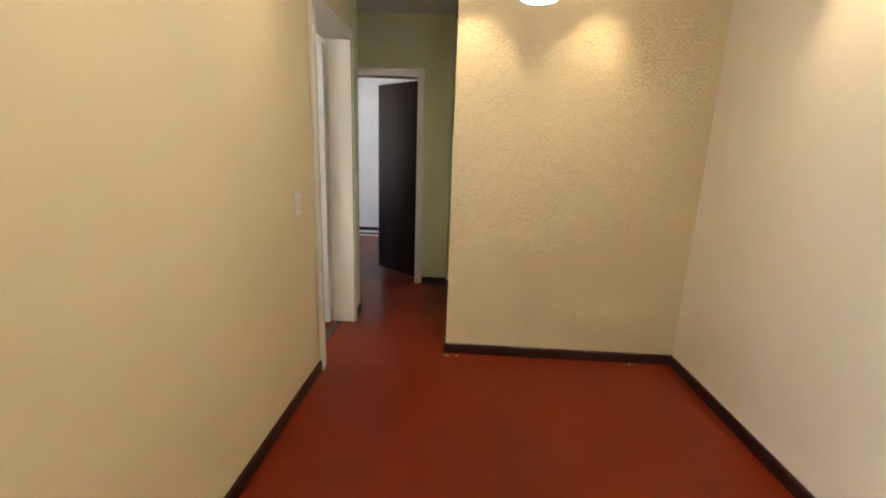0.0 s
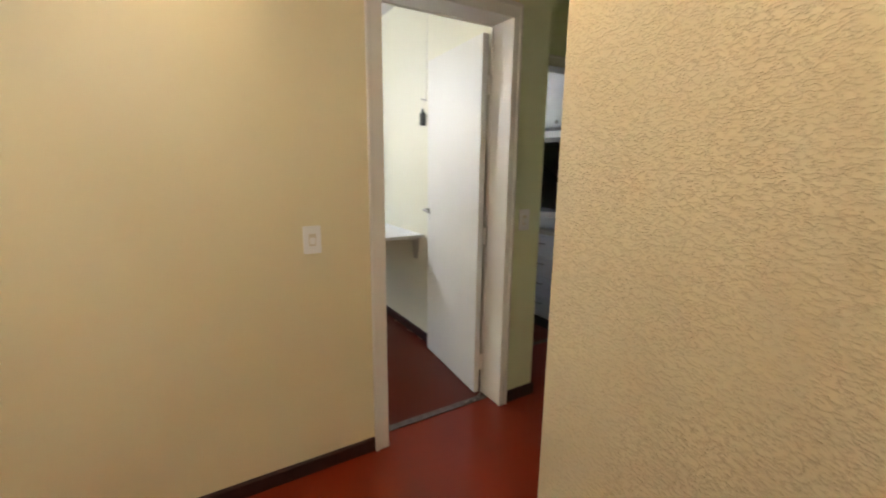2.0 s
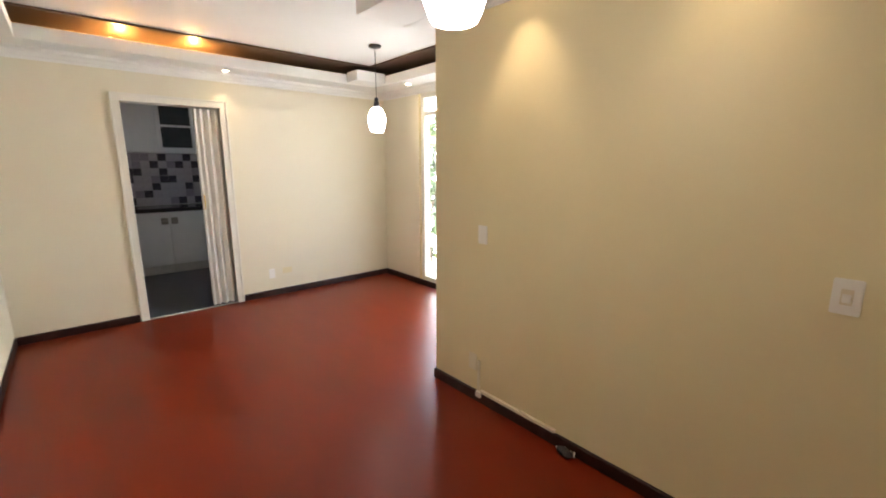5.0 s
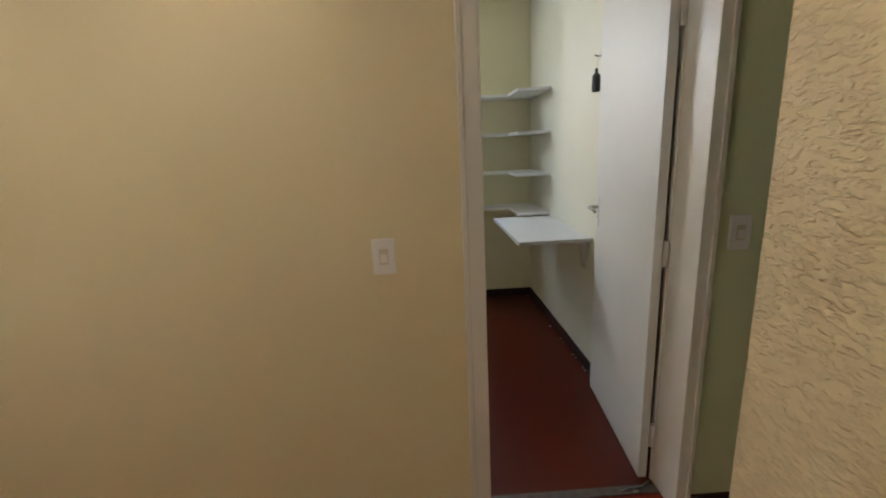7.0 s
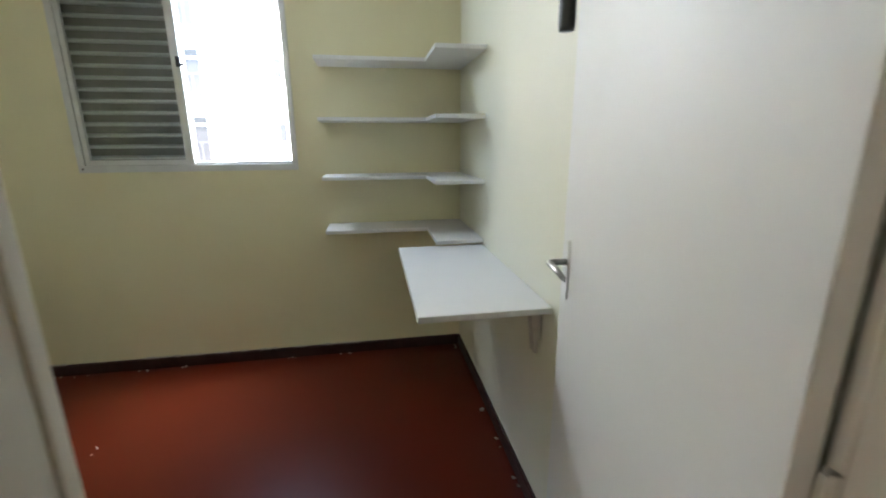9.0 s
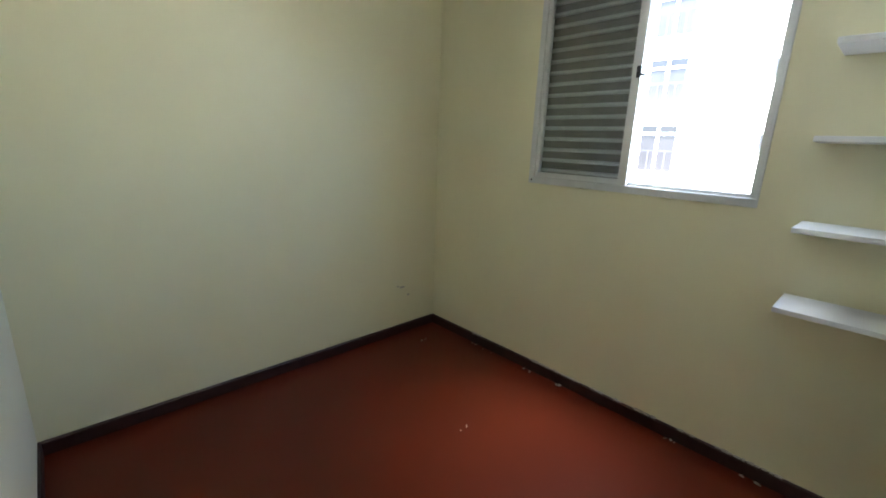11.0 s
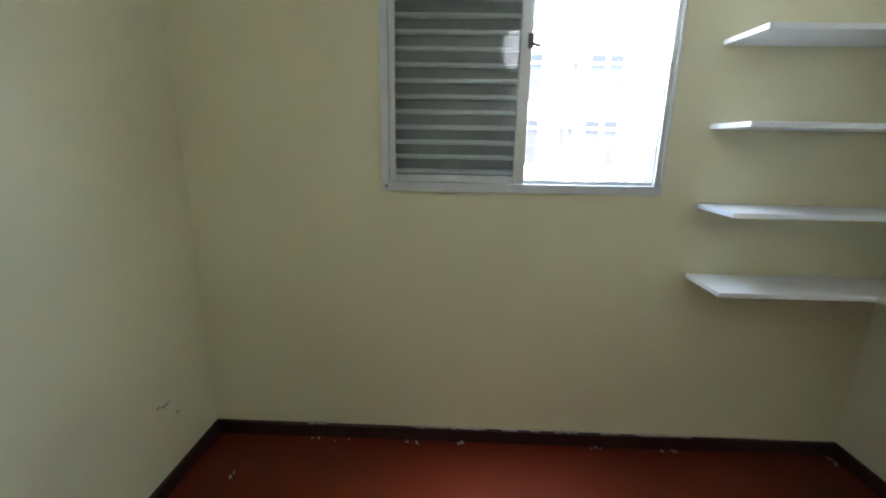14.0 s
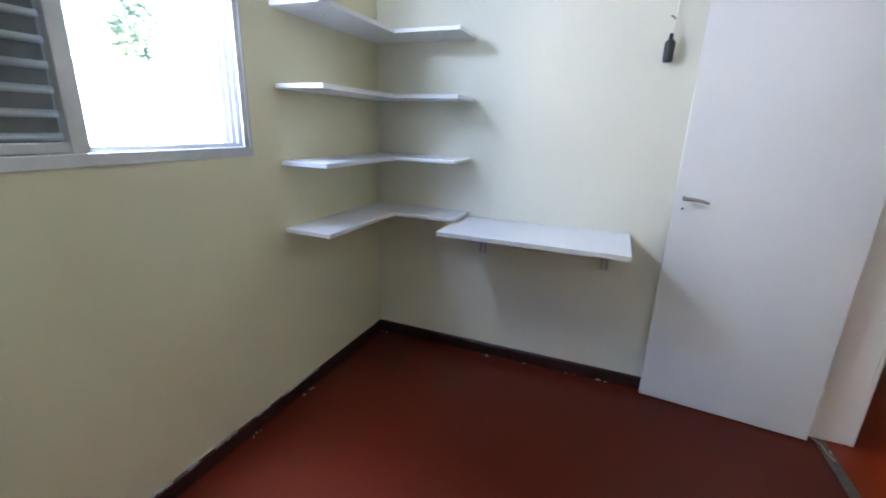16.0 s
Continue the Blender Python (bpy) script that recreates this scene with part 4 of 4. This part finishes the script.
def tree(x, y, z, height, spread, seed, n=2600, leaf=0.16):
    root = thing("tree", "leafy green tree behind the courtyard", "tree", (x, y, z))
    rnd = random.Random(seed)
    bm = bmesh.new()
    th = height - spread[2]
    trunk = [(x + 0.12 * math.sin(i * 1.3 + seed), y + 0.1 * math.cos(i * 1.7 + seed), z + th * i / 6) for i in range(7)]
    add_tube(bm, trunk, [0.22, 0.19, 0.17, 0.15, 0.13, 0.11, 0.09], 8)
    for i in range(7):
        a = i * 0.9 + seed
        s = Vector(trunk[3 + i % 4])
        e = s + Vector((math.cos(a) * spread[0] * 0.75, math.sin(a) * spread[1] * 0.75, rnd.uniform(0.5, 1.0) * spread[2]))
        add_tube(bm, [s, s.lerp(e, 0.5) + Vector((0, 0, 0.25)), e], [0.07, 0.045, 0.02], 6)
    part("trunk", bm, BARK, root)
    verts, faces = leaf_cloud(n, spread, leaf, seed)
    me = bpy.data.meshes.new("crown")
    me.from_pydata([v + Vector((x, y, z + height - spread[2] * 0.6)) for v in verts], [], faces)
    me.materials.append(LEAF)
    ob = new("crown", me)
    ob.parent = root
    ob.matrix_parent_inverse = root.matrix_basis.inverted()
    return root


tree(-36, 24.4, -9, 19.0, (1.5, 1.7, 3.6), 3, 520, 0.34)
tree(-37, 29.5, -9, 15.2, (2.6, 3.4, 1.6), 8, 250, 0.30)
tree(-10.5, -11.2, -9, 11.0, (2.6, 2.6, 3.2), 5, 1700, 0.2)
tree(-14.5, -14.5, -9, 12.4, (2.8, 2.6, 3.0), 12, 1500, 0.22)
pole = thing("lamp_post", "slim grey post standing in the courtyard", "post", (-17, 11.6, -9))
part("post", lathe([(0.09, 0), (0.075, 5), (0.065, 11.6)], 10, (-17.0, 11.6, -9)), RAIL, pole)

# ---- plaster crumbs and chips along the skirting ----
rnd = random.Random(4)
bm = bmesh.new()
SPOTS = [(-3.36, 1.40, 1), (-3.35, 1.52, 1), (-3.355, 1.86, 1), (-3.36, 2.12, 1), (-3.36, 2.75, 1), (-3.355, 3.1, 1), (-2.60, 3.86, 0), (-2.35, 3.875, 0), (-2.1, 3.88, 0), (-1.93, 3.88, 0), (-0.03, 3.335, 0), (-0.01, 3.33, 0), (1.22, 3.345, 0), (-3.34, 3.86, 0), (-3.1, 1.1, 0), (-2.6, 2.0, 0), (-0.97, 3.72, 0)]
for x, y, along in SPOTS:
    for _ in range(rnd.randint(2, 4)):
        s = rnd.uniform(0.004, 0.012)
        dx, dy = rnd.uniform(-0.012, 0.006), rnd.uniform(-0.04, 0.04)
        if not along:
            dx, dy = dy, dx * 0.5
        m = Matrix.Translation((x + dx, y + dy, s * 0.3)) @ Euler((rnd.uniform(0, 3), rnd.uniform(0, 3), rnd.uniform(0, 3))).to_matrix().to_4x4() @ Matrix.Diagonal((1, 1.6, 0.5, 1))
        bmesh.ops.create_icosphere(bm, subdivisions=1, radius=s, matrix=m)
for v in bm.verts:
    v.co.z = max(v.co.z, 0.0012)
for x, z, w, h in ((-3.06, 0.372, 0.022, 0.006), (-3.02, 0.385, 0.010, 0.004), (-3.12, 0.30, 0.008, 0.006)):
    add_box(bm, x - w, x + w, 0.8805, 0.8815, z - h, z + h)
crumbs = tagged(mesh_object("plaster_crumbs", bm, CRUMB), "loose pale plaster crumbs along the baseboards", "debris", kind="stuff")
# chipped paint line on the skirting's top edge
bm = bmesh.new()
for face, axis, sign, runs in ((-3.385, "y", 1, ((1.34, 1.42), (1.86, 2.22), (2.30, 2.36), (2.44, 2.48), (2.56, 2.66), (2.78, 2.84), (2.95, 3.2))), (3.382, "x", -1, ((-0.05, 0.06), (0.4, 0.62), (0.9, 0.94), (1.18, 1.27)))):
    for a, b in runs:
        t = a
        while t < b:
            w = rnd.uniform(0.008, 0.03)
            h = rnd.uniform(0.0025, 0.008)
            d = sign * rnd.uniform(0.0095, 0.0142)
            if axis == "y":
                add_box(bm, min(face, face + d), max(face, face + d), t, t + w, 0.0725 - h * 0.3, 0.0725 + h)
            else:
                add_box(bm, t, t + w, min(face, face + d), max(face, face + d), 0.0725 - h * 0.3, 0.0725 + h)
            t += w * rnd.uniform(1.0, 1.6)
tagged(mesh_object("plaster_chips", bm, CRUMB), "chipped pale plaster edge above the baseboard", "debris", kind="stuff")

# ---- kitchen wall tiles ----
TS = 0.106
meshes = []
for m in (TILELIGHT, TILEGREY, TILEDARK):
    bm = box(-TS / 2 + 0.002, TS / 2 - 0.002, 0.0, 0.008, -TS / 2 + 0.002, TS / 2 - 0.002)
    me = bpy.data.meshes.new("tile")
    bm.to_mesh(me)
    bm.free()
    me.materials.append(m)
    meshes.append(me)
splash = structure("wall_backsplash", box(-1.30, 1.46, -4.5995, -4.594, 0.926, 1.679), GROUT, "kitchen backsplash of mixed grey and black tiles", "backsplash")
rnd = random.Random(11)
for i in range(26):
    for j in range(7):
        t = new("tile", meshes[rnd.choices((0, 1, 2), (5, 3, 3))[0]])
        t.matrix_basis = Matrix.Translation((-1.30 + TS * (i + 0.5), -4.594, 0.932 + TS * (j + 0.5)))
        t.parent = splash
